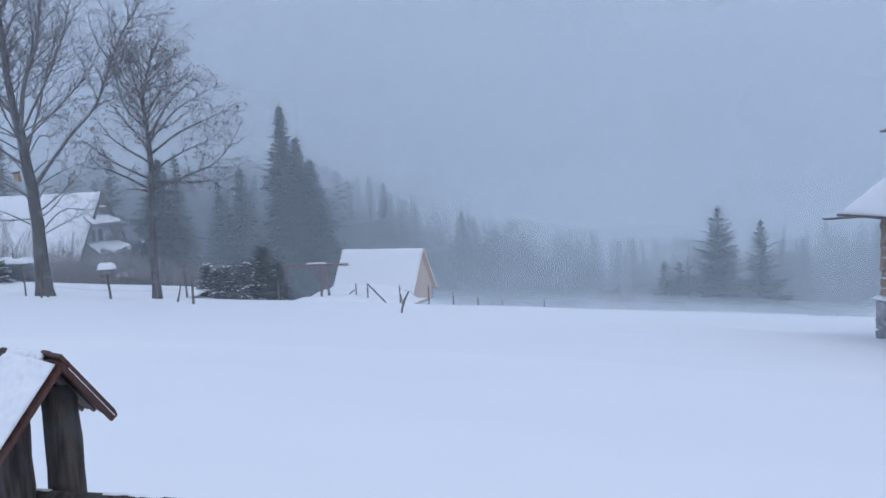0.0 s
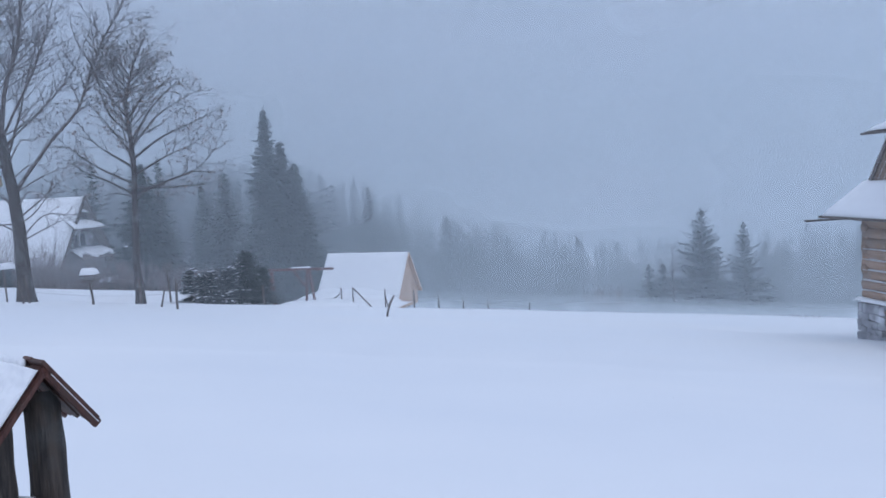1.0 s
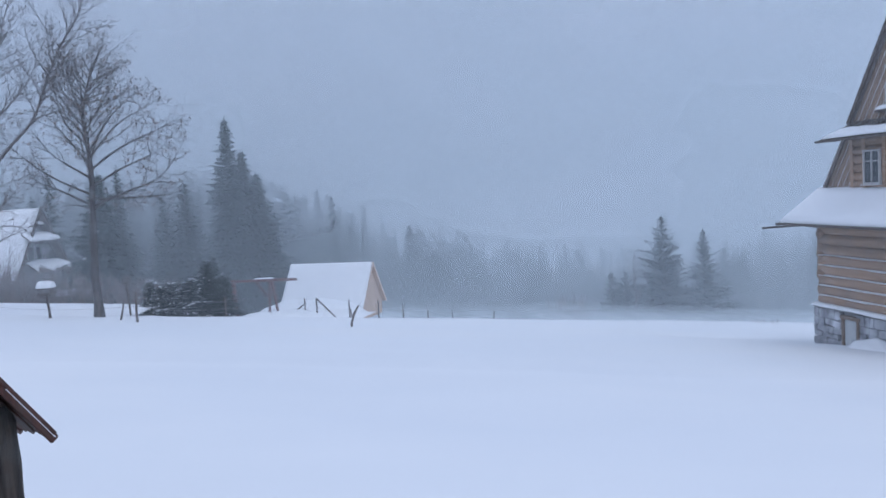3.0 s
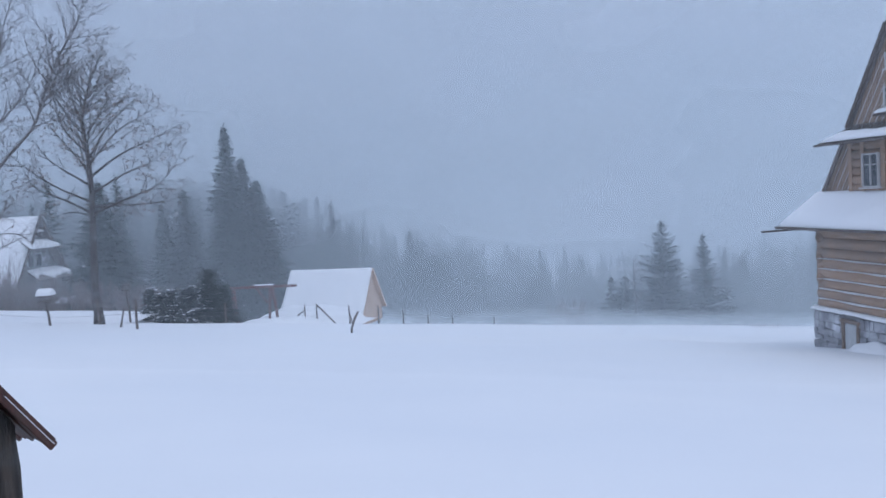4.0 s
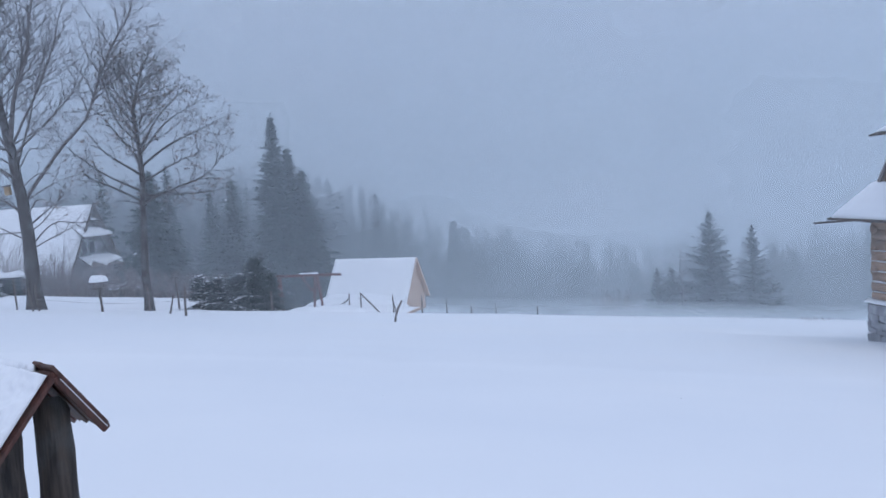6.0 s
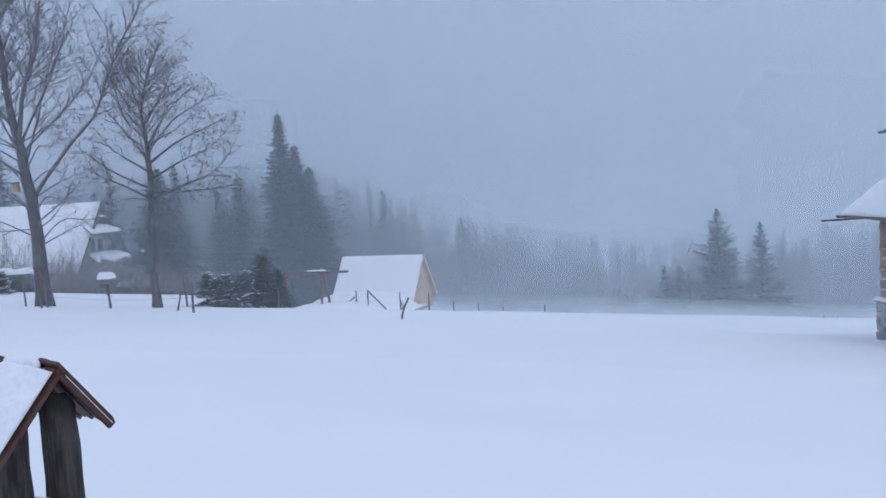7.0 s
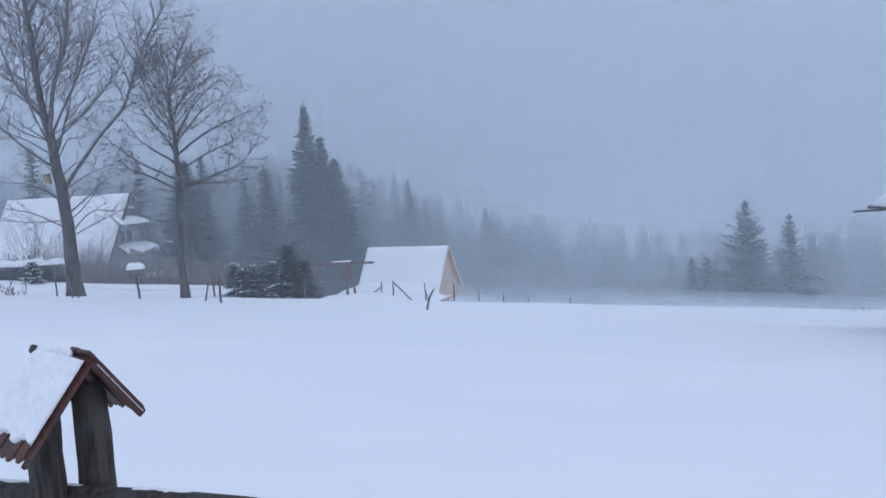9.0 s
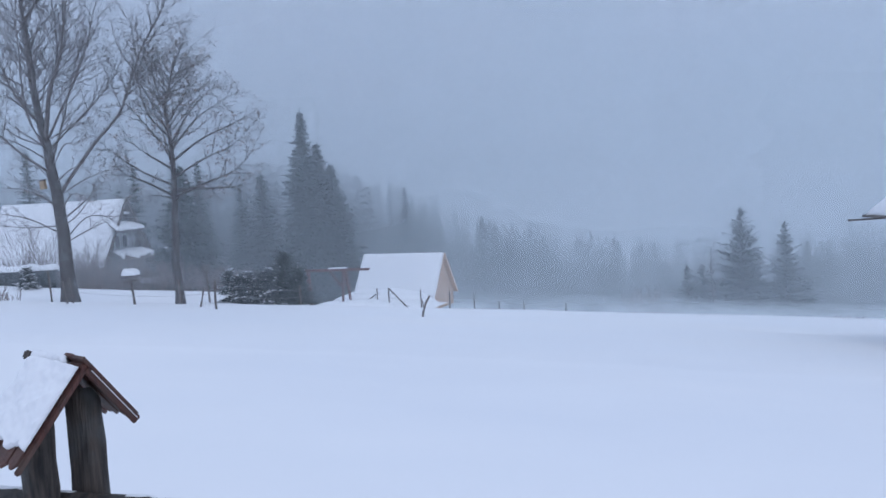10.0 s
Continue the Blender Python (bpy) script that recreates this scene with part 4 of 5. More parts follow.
# ---- small cabin with a roof down to the snow ----
def cabin():
    c = thing("cabin", pose(-1.58, 49.4, 0, 0, 0, -21), "small snow-roofed cabin with a pale boarded gable", "cabin")
    L, hw, ridge, eave = 5.3, 1.8, 1.95, -0.62
    bm = bmesh.new()
    pts = [(0, -hw + 0.12, -1.4), (0, hw - 0.12, -1.4), (0, hw - 0.12, eave + 0.15), (0, 0, ridge - 0.1), (0, -hw + 0.12, eave + 0.15)]
    a = [bm.verts.new((-0.15, p[1], p[2])) for p in pts]
    b = [bm.verts.new((-L + 0.15, p[1], p[2])) for p in pts]
    bm.faces.new(a), bm.faces.new(b[::-1])
    for i in range(5):
        bm.faces.new((a[i], b[i], b[(i + 1) % 5], a[(i + 1) % 5]))
    wall = part("wall", bm, PALEWOOD, c)
    k = -8
    while k < 9:
        y = k * 0.19
        hi = ridge - 0.12 - (abs(y) + 0.09) * (ridge - eave) / hw
        part("board", box(0.03, 0.178, hi + 1.3, Matrix.Translation((-0.13, y, -1.3)), 0.004), PALEWOOD, wall)
        k += 1
    for s in (-1, 1):
        sheet = [((0.12, s * hw, eave), (-L - 0.1, s * hw, eave), (-L - 0.1, 0, ridge), (0.12, 0, ridge))]
        roof = part("roof", roof_sheet(sheet, 0.06), PALEWOOD, c)
        part("snow_load", snow_slab((0.1, s * (hw + 0.05), eave - 0.02), (-L - 0.1, s * (hw + 0.05), eave - 0.02), (0.1, 0, ridge), (-L - 0.1, 0, ridge), 0.14, 40, 20, 30 + s, 0.0, 0.2), SNOW, roof, "", True)
        part("barge_board", beam((0.13, s * hw, eave - 0.05), (0.13, 0, ridge - 0.05), 0.03, 0.12, (0, s, 1)), PALEWOOD, roof)
    part("snow_drift", drift(7.2, 3.0, 0.95, 3), SNOW, c, "snow banked against the wall", True).location = (-2.9, -2.6, -0.85)


def drift(lx, ly, h, seed):
    """A low smooth bank of snow."""
    bm = bmesh.new()
    n, m = 26, 14
    grid = []
    for j in range(m + 1):
        for i in range(n + 1):
            u, v = i / n * 2 - 1, j / m * 2 - 1
            r = max(0, 1 - (u * u) ** 1.4 - (v * v)) ** 0.7
            grid.append(bm.verts.new((u * lx / 2, v * ly / 2, h * r * (1 + 0.35 * noise.noise((u * 2.3 + seed, v * 2, seed))) - 0.06)))
    for j in range(m):
        for i in range(n):
            q = j * (n + 1) + i
            bm.faces.new((grid[q], grid[q + 1], grid[q + n + 2], grid[q + n + 1]))
    return bm


cabin()


# ---- red swing frame ----
def swing_frame():
    x, y = -6.75, 44.0
    s = thing("swing_frame", pose(0, 0, 0), "faded red timber swing frame with snow on its beam", "swing")
    z = 1.74
    part("beam", beam((-9.1, y, z + 0.06), (-5.42, y, z - 0.03), 0.12, 0.13), REDPAINT, s)
    part("snow_cap", snow_slab((-7.7, y - 0.07, z + 0.10), (-6.65, y - 0.07, z + 0.08), (-7.7, y + 0.07, z + 0.10), (-6.65, y + 0.07, z + 0.08), 0.06, 20, 4, 2), SNOW, s, "", True)
    for x0, x1, yy in ((-7.1, -6.85, 0.55), (-6.42, -6.75, -0.4), (-9.0, -8.85, 0.5), (-8.6, -8.75, -0.4)):
        part("leg", beam((x0, y + yy, ground_z(x0, y + yy) - 0.2), (x1, y, z), 0.11, 0.11), REDPAINT, s)
    part("brace", beam((-7.08, y + 0.3, 0.85), (-7.6, y, z), 0.08, 0.09), REDPAINT, s)


swing_frame()


# ---- wire fence along the far edge of the field ----
def wire_fence():
    f = thing("wire_fence", pose(0, 0, 0), "sagging wire fence on grey wooden posts in snow", "fence")
    line = [(-13.6, 27.4, 0.9, -0.1), (-8.26, 26.0, 1.0, 0.02), (-7.2, 34.0, 0.85, 0.02), (-4.86, 42.0, 1.0, 0.0), (-4.27, 42.0, 1.03, 0.02), (-2.6, 42.0, 0.98, 0.0),
            (-1.16, 44.0, 1.0, 0.0), (0.18, 46.0, 0.85, 0.0), (1.6, 47.0, 0.6, 0.02), (3.1, 48.0, 0.62, 0.0), (5.6, 48.5, 0.58, 0.03)]
    tops = []
    for i, (x, y, hgt, lean) in enumerate(line):
        z = ground_z(x, y)
        part("post", round_log((x, y, z - 0.25), (x + lean, y, z + hgt), 0.042, 0.036, 8, 0.01, i, 5), FENCE, f, "", True)
        tops.append(Vector((x + lean, y - 0.04, z + hgt)))
    for share in (0.25, 0.62):
        for a, b in zip(tops, tops[1:]):
            a2, b2 = a - Vector((0, 0, share * 0.8)), b - Vector((0, 0, share * 0.8))
            v, fc = [], []
            pts = [a2.lerp(b2, k / 8) - Vector((0, 0, 0.12 * math.sin(math.pi * k / 8))) for k in range(9)]
            tube(v, fc, pts, [0.006] * 9, 4)
            part("wire", mesh_of("wire", v, fc, WIRE), WIRE, f)
    for (x0, z0), (x1, z1) in (((-4.25, 1.02), (-3.3, 0.12)), ((-4.9, 0.75), (-5.75, 0.1))):
        g = ground_z(-4.3, 42)
        part("brace", beam((x0, 41.95, g + z0), (x1, 41.9, ground_z(x1, 41.9) + z1 - 0.1), 0.06, 0.07), FENCE, f, "slanting brace")
    for x, y, dx, dz in ((-9.15, 27.0, 0.2, 0.62), (-13.4, 26.6, -0.12, 0.75), (-10.3, 28.5, -0.02, 0.9), (-15.4, 29.4, -0.05, 1.2), (-2.45, 42.3, -0.14, 0.55)):
        z = ground_z(x, y)
        part("stake", round_log((x, y, z - 0.2), (x + dx, y, z + dz), 0.035, 0.028, 7, 0.012, int(x * 9), 4), FENCE, f, "leaning stake", True)
    z = ground_z(-1.54, 25.5)
    s = thing("leaning_stake", pose(0, 0, 0), "crooked dark stake leaning in the snowfield", "stake")
    bm = bmesh.new()
    v, fc = [], []
    tube(v, fc, [Vector((-1.58, 25.5, z - 0.3)), Vector((-1.53, 25.5, z + 0.14)), Vector((-1.44, 25.5, z + 0.42)), Vector((-1.30, 25.5, z + 0.66))], [0.035, 0.034, 0.036, 0.03], 8)
    part("stake", mesh_of("stake", v, fc, FENCE, True), FENCE, s)


wire_fence()


# ---- garden by the left-hand house: shrubs, hedge, bird table, posts ----
def evergreen_shrub(x, y, top, radius, seed, snow, leaves):
    base = ground_z(x, y) - 0.15
    t = thing("evergreen_shrub", pose(x, y, base), "dark evergreen shrub with clumps of snow", "shrub", "shrubs by the fence")
    v, f = [], []
    tube(v, f, [Vector((0, 0, 0)), Vector((0, 0, (top - base) * 0.8))], [0.07, 0.02], 6)
    part("stem", mesh_of("stem", v, f, BARK), BARK, t)
    gv, gf, sv, sf = spruce_mesh(top - base, radius, seed, snow, whorl=0.16, start=0.002, power=0.42, detail=1.9, fine=0.5)
    part("foliage", mesh_of("foliage", gv, gf, leaves), leaves, t)
    tagged(part("snow_load", mesh_of("snow_load", sv, sf, SNOW), SNOW, t), kind="stuff")


for i, (x, y, top, r) in enumerate(((-10.2, 35.8, 2.5, 0.75), (-9.7, 35.4, 2.7, 0.85), (-8.95, 35.6, 2.8, 0.95), (-8.25, 36.0, 3.5, 0.95), (-7.6, 36.2, 2.75, 0.75), (-10.9, 36.4, 2.7, 0.6), (-20.7, 37.5, 3.25, 0.55))):
    evergreen_shrub(x, y, top, r, 200 + i, 0.95 if i == 6 else 0.2 if i < 3 or i == 5 else 0.07, NEEDLE if i in (3, 4) else FROST_HAZE)


def brush(name, x, y, w, hgt, n, seed, label):
    """A thicket of bare stems."""
    rnd = random.Random(seed)
    t = thing(name, pose(x, y, 0), label, "shrub", "bare garden shrubs")
    v, f = [], []
    for k in range(n):
        dx, dy = rnd.uniform(-w / 2, w / 2), rnd.uniform(-0.6, 0.6)
        z = ground_z(x + dx, y + dy) - 0.1
        p = Vector((dx, dy, z))
        d = Vector((rnd.uniform(-0.4, 0.4), rnd.uniform(-0.3, 0.3), 1)).normalized()
        hh = hgt * rnd.uniform(0.45, 1.1)
        pts = [p + d * hh * s / 3 + Vector((rnd.uniform(-1, 1), rnd.uniform(-1, 1), 0)) * 0.06 * s for s in range(4)]
        tube(v, f, pts, [0.02, 0.016, 0.011, 0.006], 3)
        for q in range(5):
            s = rnd.uniform(0.3, 1)
            b = p + d * hh * s
            e = b + (d + Vector((rnd.uniform(-1, 1), rnd.uniform(-1, 1), rnd.uniform(-0.2, 0.5))) * 0.9).normalized() * hh * 0.3
            tube(v, f, [b, e], [0.011, 0.005], 3)
    tagged(part("thicket", mesh_of("thicket", v, f, SHRUB), SHRUB, t), kind="stuff")


for i, (x, y, w, hgt, n) in enumerate(((-19.6, 41, 2.6, 1.8, 100), (-17.0, 41.5, 2.6, 1.6, 110), (-14.6, 41.0, 2.4, 1.5, 100), (-22.5, 40, 2.5, 1.5, 80), (-12.6, 42.5, 2.0, 1.5, 80), (15.1, 70.5, 3.4, 2.5, 120), (-17.6, 30.4, 0.7, 0.55, 14), (18.9, 42.0, 0.3, 0.34, 5), (19.9, 42.3, 0.3, 0.3, 4), (-23.2, 43, 1.6, 3.2, 40), (-20.8, 44, 1.6, 3.0, 40))):
    brush("bare_shrub", x, y, w, hgt, n, 300 + i, "thicket of bare reddish-brown stems")


def hedge(x0, x1, y, top, depth, seed):
    t = thing("hedge", pose(0, 0, 0), "clipped dark hedge with snow lying along its top", "hedge")
    rnd = random.Random(seed)
    gv, gf = [], []
    base = min(ground_z(x0, y), ground_z(x1, y)) - 0.1
    for k in range(int((x1 - x0) * 1700)):
        p = Vector((rnd.uniform(x0, x1), y + rnd.uniform(-depth, depth) * 0.5, rnd.uniform(base, top)))
        d = Vector((rnd.uniform(-1, 1), rnd.uniform(-1, 0.4), rnd.uniform(-0.6, 0.8))).normalized()
        w = d.orthogonal().normalized() * 0.028
        i = len(gv)
        gv.extend((p, p + d * 0.07 + w, p + d * 0.15, p + d * 0.07 - w))
        gf.append((i, i + 1, i + 2, i + 3))
    part("foliage", mesh_of("foliage", gv, gf, FROST_HAZE), FROST_HAZE, t)
    part("snow_load", snow_slab((x0 - 0.1, y - depth * 0.6, top), (x1 + 0.1, y - depth * 0.6, top), (x0 - 0.1, y + depth * 0.6, top), (x1 + 0.1, y + depth * 0.6, top), 0.22, 40, 8, seed, 0.1, 0.7), SNOW, t, "", True)


hedge(-26.0, -20.4, 39.4, 2.98, 0.9, 4)
hedge(-17.5, -15.8, 43.2, 1.72, 0.8, 5)


def bird_table(x, y, top, w, cap, label):
    t = thing("bird_table", pose(x, y, 0), label, "bird table")
    z = ground_z(x, y)
    part("post", round_log((0.04, 0, z - 0.25), (-0.04, 0, top), 0.045, 0.04, 8, 0.01, 4, 5), FENCE, t, "", True)
    part("tray", box(w, w, 0.04, Matrix.Translation((-0.04, 0, top)), 0.006), FENCE, t)
    for s in (-1, 1):
        part("upright", box(0.03, 0.03, 0.16, Matrix.Translation((-0.04 + s * w * 0.4, 0, top + 0.04)), 0.003), FENCE, t)
    part("lid", box(w * 1.1, w, 0.03, Matrix.Translation((-0.04, 0, top + 0.2)), 0.004), FENCE, t)
    if cap:
        part("snow_cap", snow_slab((-w * 0.6 - 0.04, -w / 2, top + 0.23), (w * 0.6 - 0.04, -w / 2, top + 0.23), (-w * 0.6 - 0.04, w / 2, top + 0.23), (w * 0.6 - 0.04, w / 2, top + 0.23), cap, 16, 12, 7, 0, 0.4), SNOW, t, "", True)


bird_table(-11.55, 27.5, 3.32, 0.42, 0.17, "bird table on a post under a cap of snow")
bird_table(-10.9, 33.5, 3.0, 0.34, 0.0, "dark wooden bird table on a post")

n_box = thing("nest_box", pose(-15.47, 29.72, 6.7, 0, -6, 0), "ochre wooden nest box fixed to a tree trunk", "nest box")
part("box", box(0.18, 0.18, 0.32, None, 0.01), YELLOW, n_box)
part("roof", box(0.24, 0.26, 0.03, pose(0, -0.02, 0.32, 12, 0, 0), 0.005), FASCIA, n_box)


# ---- house behind the bare trees ----
def gable_house():
    g = thing("gable_house", pose(-23.55, 56.0, 0, 0, 0, -9), "dark timber house under a steep snow-covered roof", "house")
    L, hw, ridge, eave = 9.6, 3.3, 6.35, 1.7
    bm = bmesh.new()
    pts = [(-hw + 0.5, -2.0), (hw - 0.5, -2.0), (hw - 0.5, eave + 0.6), (0, ridge - 0.15), (-hw + 0.5, eave + 0.6)]
    a = [bm.verts.new((-0.5, y, z)) for y, z in pts]
    b = [bm.verts.new((-L + 0.4, y, z)) for y, z in pts]
    bm.faces.new(a), bm.faces.new(b[::-1])
    for i in range(5):
        bm.faces.new((a[i], b[i], b[(i + 1) % 5], a[(i + 1) % 5]))
    wall = part("wall", bm, HAZE_TIMBER, g, "weathered timber wall, its colour greyed for haze")
    for s in (-1, 1):
        roof = part("roof", roof_sheet([((0.1, s * hw, eave), (-L, s * hw, eave), (-L, 0, ridge), (0.1, 0, ridge))], 0.1), SHINGLE, g)
        part("snow_load", snow_slab((0.0, s * hw, eave), (-L, s * hw, eave), (0.0, 0, ridge), (-L, 0, ridge), 0.22, 40, 20, 50 + s, 0.03, 0.2), SNOW, roof, "", True)
        part("barge_board", beam((0.11, s * hw, eave - 0.05), (0.11, 0, ridge - 0.05), 0.04, 0.2, (0, s, 1)), FASCIA, roof)
    for y0, y1, out, lo, hi, cut, n in ((-2.0, 1.55, 0.5, 4.2, 4.72, 0.1, 61), (-1.8, 2.6, 0.8, 2.15, 2.85, 0.45, 62)):
        a, b, c, d = (out, y0, lo), (out, y1, lo), (-0.45, y0 + 0.45, hi), (-0.45, y1 - 0.45, hi)
        porch = part("porch_roof", roof_sheet([(a, b, d, c)], 0.07), SHINGLE, g)
        part("snow_load", snow_slab(a, b, c, d, 0.13, 40, 12, n, cut, 0.7), SNOW, porch, "", True)
    k = 0
    while k < 21:
        y = (k - 10) * 0.26
        hi = ridge - 0.35 - (abs(y) + 0.13) * (ridge - eave - 0.6) / (hw - 0.5)
        part("board", box(0.05, 0.235, hi + 1.2, Matrix.Translation((-0.48, y, -1.2)), 0.006), HAZE_TIMBER, wall)
        k += 1
    for y in (-0.75, 0.15):
        w = part("window", box(0.04, 0.7, 0.9, Matrix.Translation((-0.43, y, 2.95))), GLASS, wall)
        for yy in (y - 0.35, y + 0.35):
            part("frame", box(0.06, 0.06, 0.96, Matrix.Translation((-0.42, yy, 2.92)), 0.005), PANEL, w)
        for zz in (2.92, 3.82):
            part("frame", box(0.056, 0.64, 0.06, Matrix.Translation((-0.42, y, zz)), 0.005), PANEL, w)
    part("ledge_snow", snow_slab((0.0, -0.5, 5.3), (0.0, 0.5, 5.3), (-0.45, -0.4, 5.35), (-0.45, 0.4, 5.35), 0.12, 10, 5, 70), SNOW, wall, "", True)
    ch = part("chimney", box(0.5, 0.5, 1.0, Matrix.Translation((-3.6, 0.3, 5.7)), 0.02), STONE, g)
    part("snow_cap", snow_slab((-3.87, 0.03, 6.7), (-3.33, 0.03, 6.7), (-3.87, 0.57, 6.7), (-3.33, 0.57, 6.7), 0.1, 8, 8, 80), SNOW, ch, "", True)


gable_house()


# ---- snow heap over the cellar steps, and drifts at the field's edge ----
for i, (x, y, lx, ly, h) in enumerate(((-13.4, 34.6, 5.6, 2.6, 0.38), (-6.2, 41.5, 4.4, 2.4, 0.35), (12.95, 21.3, 1.1, 1.9, 0.34))):
    bm = drift(lx, ly, h, i + 5)
    ob = part("snow_drift", bm, SNOW, None, "", True)
    ob.location = (x, y, ground_z(x, y))
    tagged(ob, "low rounded bank of drifted snow", "snowdrift", "snowdrifts")


# ---- haze of snow in the air: added sheets that stand in for what the wind drives across beyond the field ----
def veil(y, low, high, z0, z1, top, albedo, seed, wide, swing=0.0):
    xs = [wide * (k / 40 * 2 - 1) for k in range(41)]
    zs = [-30 + (top + 30) * k / 6 for k in range(7)]
    verts = [(x, y + swing * (1 - ease(-24, -21, x)) + 1.2 * noise.noise((x * 0.03, seed, 0)) + 0.6 * noise.noise((x * 0.1, z * 0.1, seed)), z) for z in zs for x in xs]
    faces = [(j * 41 + i, j * 41 + i + 1, (j + 1) * 41 + i + 1, (j + 1) * 41 + i) for j in range(6) for i in range(40)]
    ob = new("blowing_snow", mesh_of("blowing_snow", verts, faces, airborne("airborne_snow", low, high, z0, z1, top, albedo), True))
    tagged(ob, "thin added sheet that stands in for wind-blown snow haze", "blowing snow", kind="stuff")


# colour of the sheets, set to the tone of the haze
AIR = (0.785, 0.862, 0.90)
for i, (y, low, high, wide, swing) in enumerate(((53.0, 0.34, 0.09, 95, -4.5), (81, 0.46, 0.29, 130, 0), (98, 0.39, 0.37, 160, 0), (125, 0.31, 0.30, 200, 0), (208, 0.88, 0.87, 300, 0))):
    veil(y, low, high, -6 - 0.06 * y, 4, 30 + 0.64 * y, AIR, i + 1, wide, swing)


def drifting(name, alpha, steps, patch, through_light):
    """Sheet haze of blown snow whose thickness follows the height above the ground: steps are (height, share) pairs,
    patch the gaps in it.
    """
    m = bpy.data.materials.new(name)
    m.use_nodes = True
    n, l = m.node_tree.nodes, m.node_tree.links
    n.remove(n["Principled BSDF"])
    at = n.new("ShaderNodeAttribute")
    at.attribute_name = "lift"
    last = None
    for (h0, s0), (h1, s1) in zip(steps, steps[1:]):
        rng = n.new("ShaderNodeMapRange")
        rng.interpolation_type = "SMOOTHSTEP"
        for key, v in (("From Min", h0), ("From Max", h1), ("To Min", s0 if last is None else 0.0), ("To Max", s1 if last is None else s1 - s0)):
            rng.inputs[key].default_value = v
        l.new(at.outputs["Fac"], rng.inputs["Value"])
        if last is None:
            last = rng.outputs[0]
        else:
            add = n.new("ShaderNodeMath")
            l.new(last, add.inputs[0])
            l.new(rng.outputs[0], add.inputs[1])
            last = add.outputs[0]
    co = n.new("ShaderNodeTexCoord")
    mp = n.new("ShaderNodeMapping")
    mp.inputs["Scale"].default_value = (0.07, 0.07, 0.16)
    tex = n.new("ShaderNodeTexNoise")
    tex.inputs["Scale"].default_value, tex.inputs["Detail"].default_value = 1.0, 4
    gaps = n.new("ShaderNodeMapRange")
    for key, v in (("From Min", 0.35), ("From Max", 0.65), ("To Min", alpha * (1 - patch)), ("To Max", alpha * (1 + patch))):
        gaps.inputs[key].default_value = v
    mul = n.new("ShaderNodeMath")
    mul.operation, mul.use_clamp = "MULTIPLY", True
    d, t, s, clear, mix = (n.new(k) for k in ("ShaderNodeBsdfDiffuse", "ShaderNodeBsdfTranslucent", "ShaderNodeMixShader",
                                              "ShaderNodeBsdfTransparent", "ShaderNodeMixShader"))
    d.inputs["Color"].default_value = t.inputs["Color"].default_value = (*AIR, 1)
    s.inputs[0].default_value = through_light
    for a, b in ((co.outputs["Object"], mp.inputs[0]), (mp.outputs[0], tex.inputs["Vector"]), (tex.outputs["Fac"], gaps.inputs["Value"]),
                 (last, mul.inputs[0]), (gaps.outputs[0], mul.inputs[1]), (d.outputs[0], s.inputs[1]), (t.outputs[0], s.inputs[2]),
                 (mul.outputs[0], mix.inputs[0]), (clear.outputs[0], mix.inputs[1]), (s.outputs[0], mix.inputs[2]),
                 (mix.outputs[0], n["Material Output"].inputs["Surface"])):
        l.new(a, b)
    return m


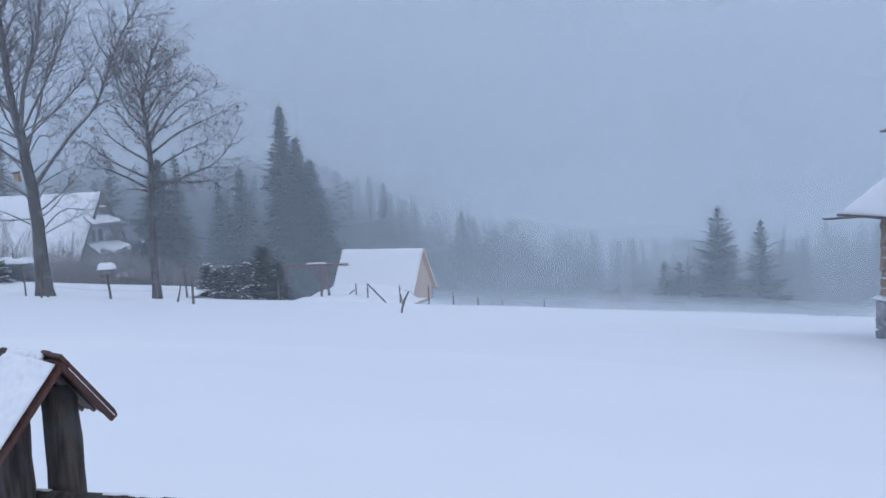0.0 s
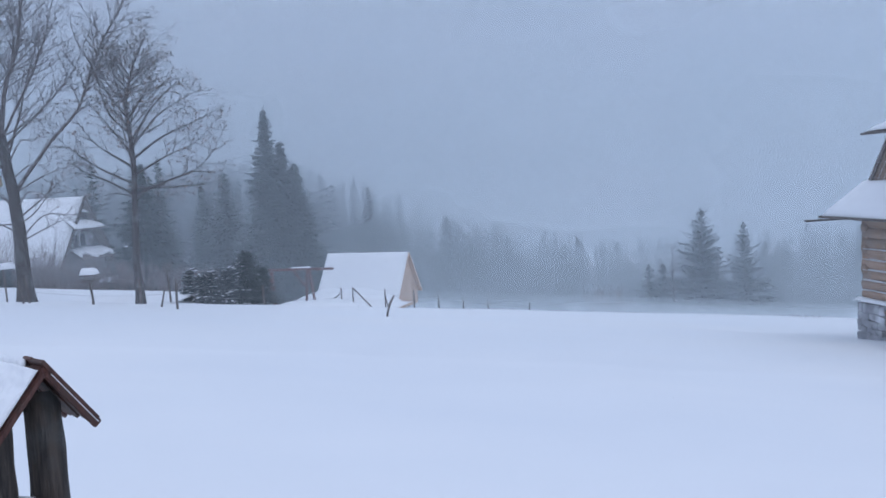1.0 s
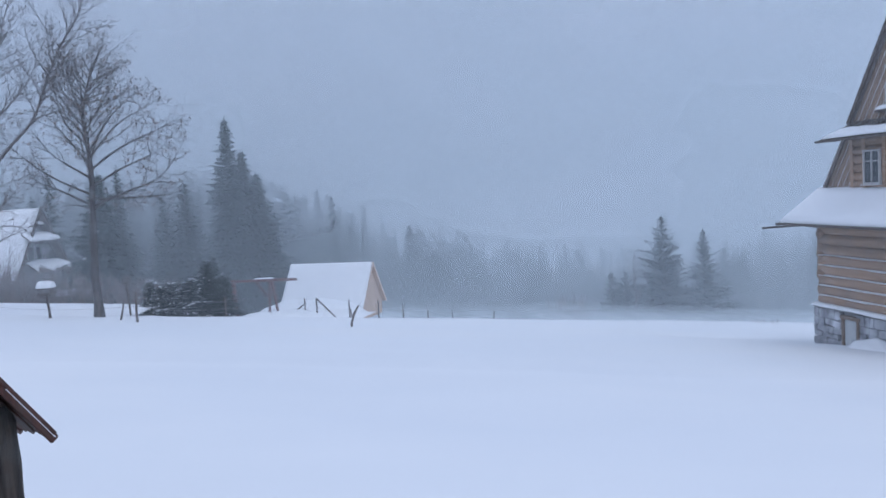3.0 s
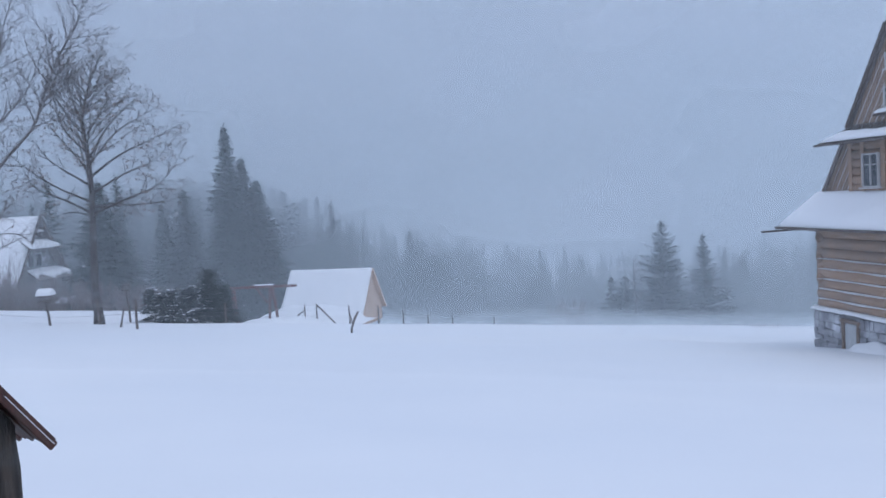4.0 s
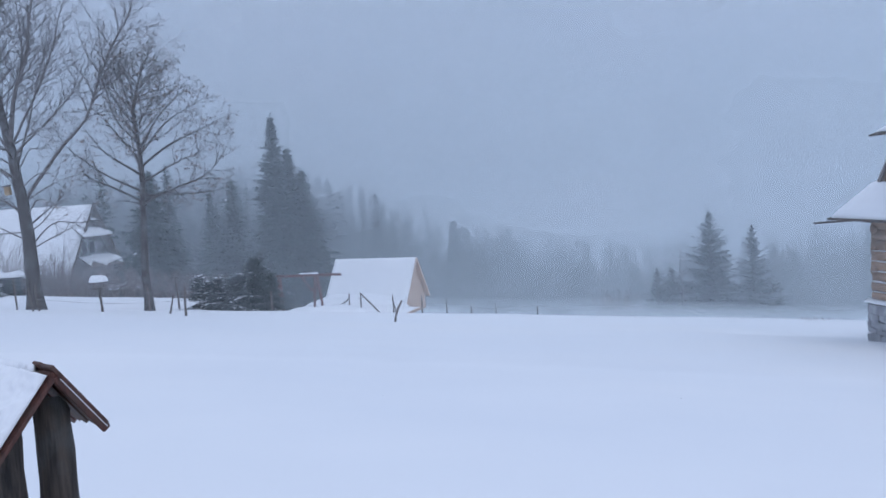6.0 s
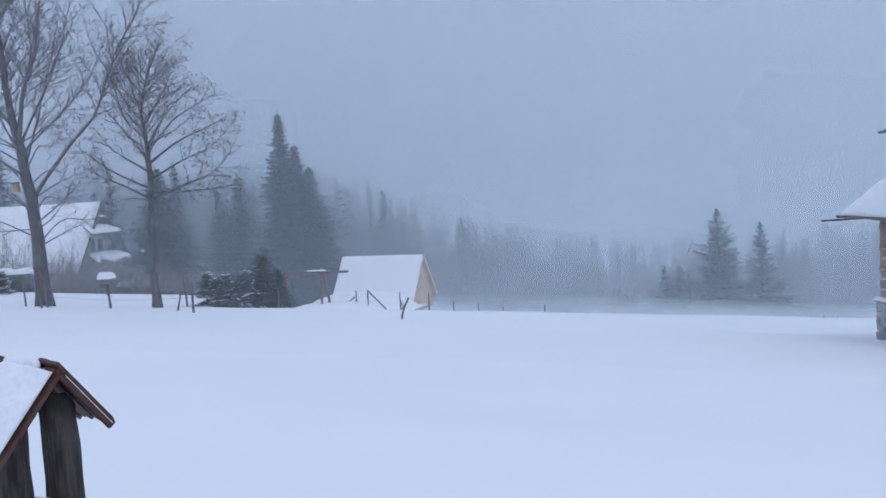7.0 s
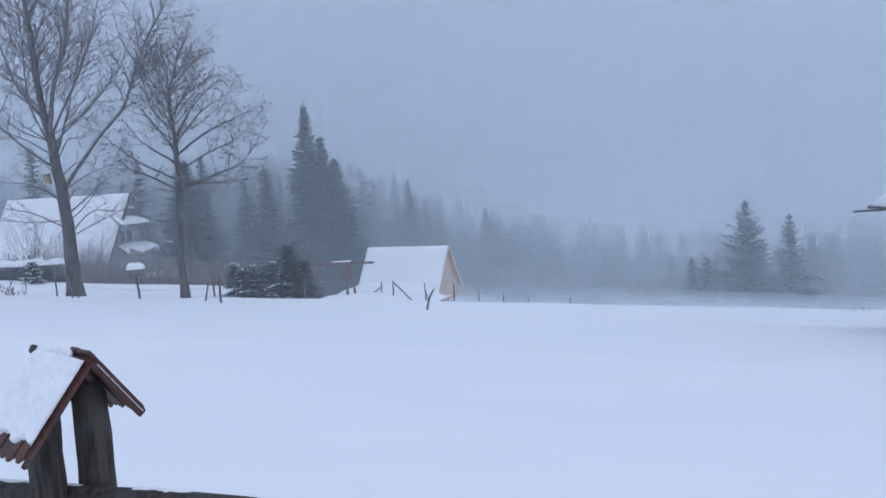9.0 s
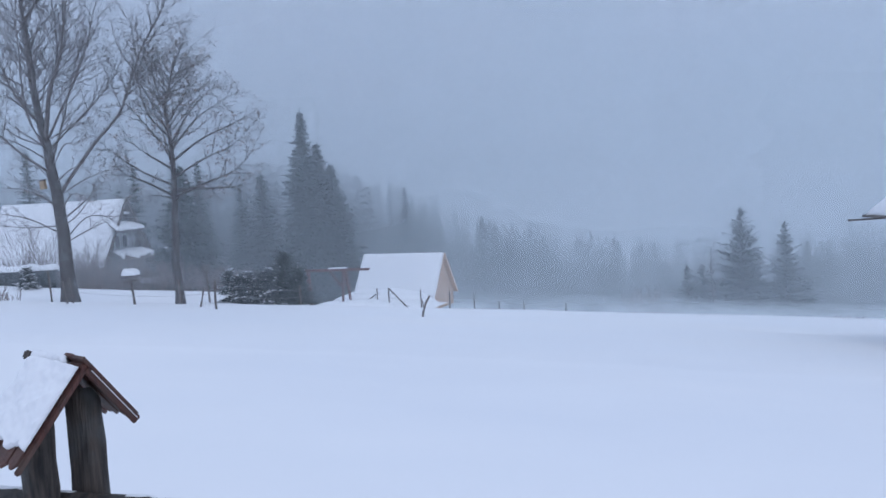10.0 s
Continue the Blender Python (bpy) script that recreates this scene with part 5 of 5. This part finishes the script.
def low_veil(y, x0, x1, alpha, steps, patch, seed, lean=0.0):
    """A sheet of drifting snow that follows the ground."""
    cols = 60
    lifts = [-1.5, 0, 0.12, 0.3, 0.6, 1.0, 1.6, 2.4, 3.5, 5, 8, 13, 22, 40]
    lifts = [h for h in lifts if h <= steps[-1][0] + 0.01]
    verts, lift = [], []
    for h in lifts:
        for k in range(cols + 1):
            x = x0 + (x1 - x0) * k / cols
            yy = y + 0.7 * noise.noise((x * 0.08, seed, 2))
            verts.append((x, yy + lean * h, ground_z(x, yy) + h))
            lift.append(h)
    faces = [(j * (cols + 1) + i, j * (cols + 1) + i + 1, (j + 1) * (cols + 1) + i + 1, (j + 1) * (cols + 1) + i) for j in range(len(lifts) - 1) for i in range(cols)]
    me = mesh_of("blowing_snow", verts, faces, drifting("drifting_snow", alpha, steps, patch, 0.0 if lean else 0.5), True)
    me.attributes.new("lift", "FLOAT", "POINT").data.foreach_set("value", lift)
    tagged(new("blowing_snow", me), "thin added sheet that stands in for wind-blown snow haze", "blowing snow", kind="stuff")


# thin haze over the whole field
HAZE = ((-0.3, 0.0), (0.9, 1.0), (22.0, 1.0), (40.0, 0.0))
for i, (y, alpha) in enumerate(((15.5, 0.09), (38.0, 0.12))):
    low_veil(y, -2.2 * y, 2.2 * y, alpha, HAZE, 0.25, 20 + i)
# spindrift that smokes off the field's far edge
low_veil(56.5, -9, 75, 0.62, ((0.0, 1.0), (1.3, 0.0)), 0.6, 40, 3.2)


def falling_flakes():
    """Single flakes that drift past near the viewer."""
    rnd = random.Random(4)
    v, f = [], []
    for k in range(170):
        y = rnd.uniform(2.5, 26)
        c = Vector((rnd.uniform(-0.62, 0.62) * y, y, 6 + rnd.uniform(-0.3, 0.28) * y))
        if c.z < ground_z(c.x, c.y) + 0.1:
            continue
        r = rnd.uniform(0.0016, 0.003)
        u = Vector((rnd.uniform(-1, 1), rnd.uniform(-1, 1), rnd.uniform(-1, 1))).normalized()
        a = u.orthogonal().normalized()
        b = u.cross(a)
        n = len(v)
        v.extend((c + a * r * 1.6, c + b * r, c - a * r * 1.6, c - b * r, c + u * r, c - u * r))
        f.extend(((n, n + 1, n + 4), (n + 1, n + 2, n + 4), (n + 2, n + 3, n + 4), (n + 3, n, n + 4), (n + 1, n, n + 5), (n + 2, n + 1, n + 5), (n + 3, n + 2, n + 5), (n, n + 3, n + 5)))
    tagged(new("falling_snow", mesh_of("falling_snow", v, f, SNOW)), "small white snowflakes drifting through the air", "snowflakes", kind="stuff")


falling_flakes()
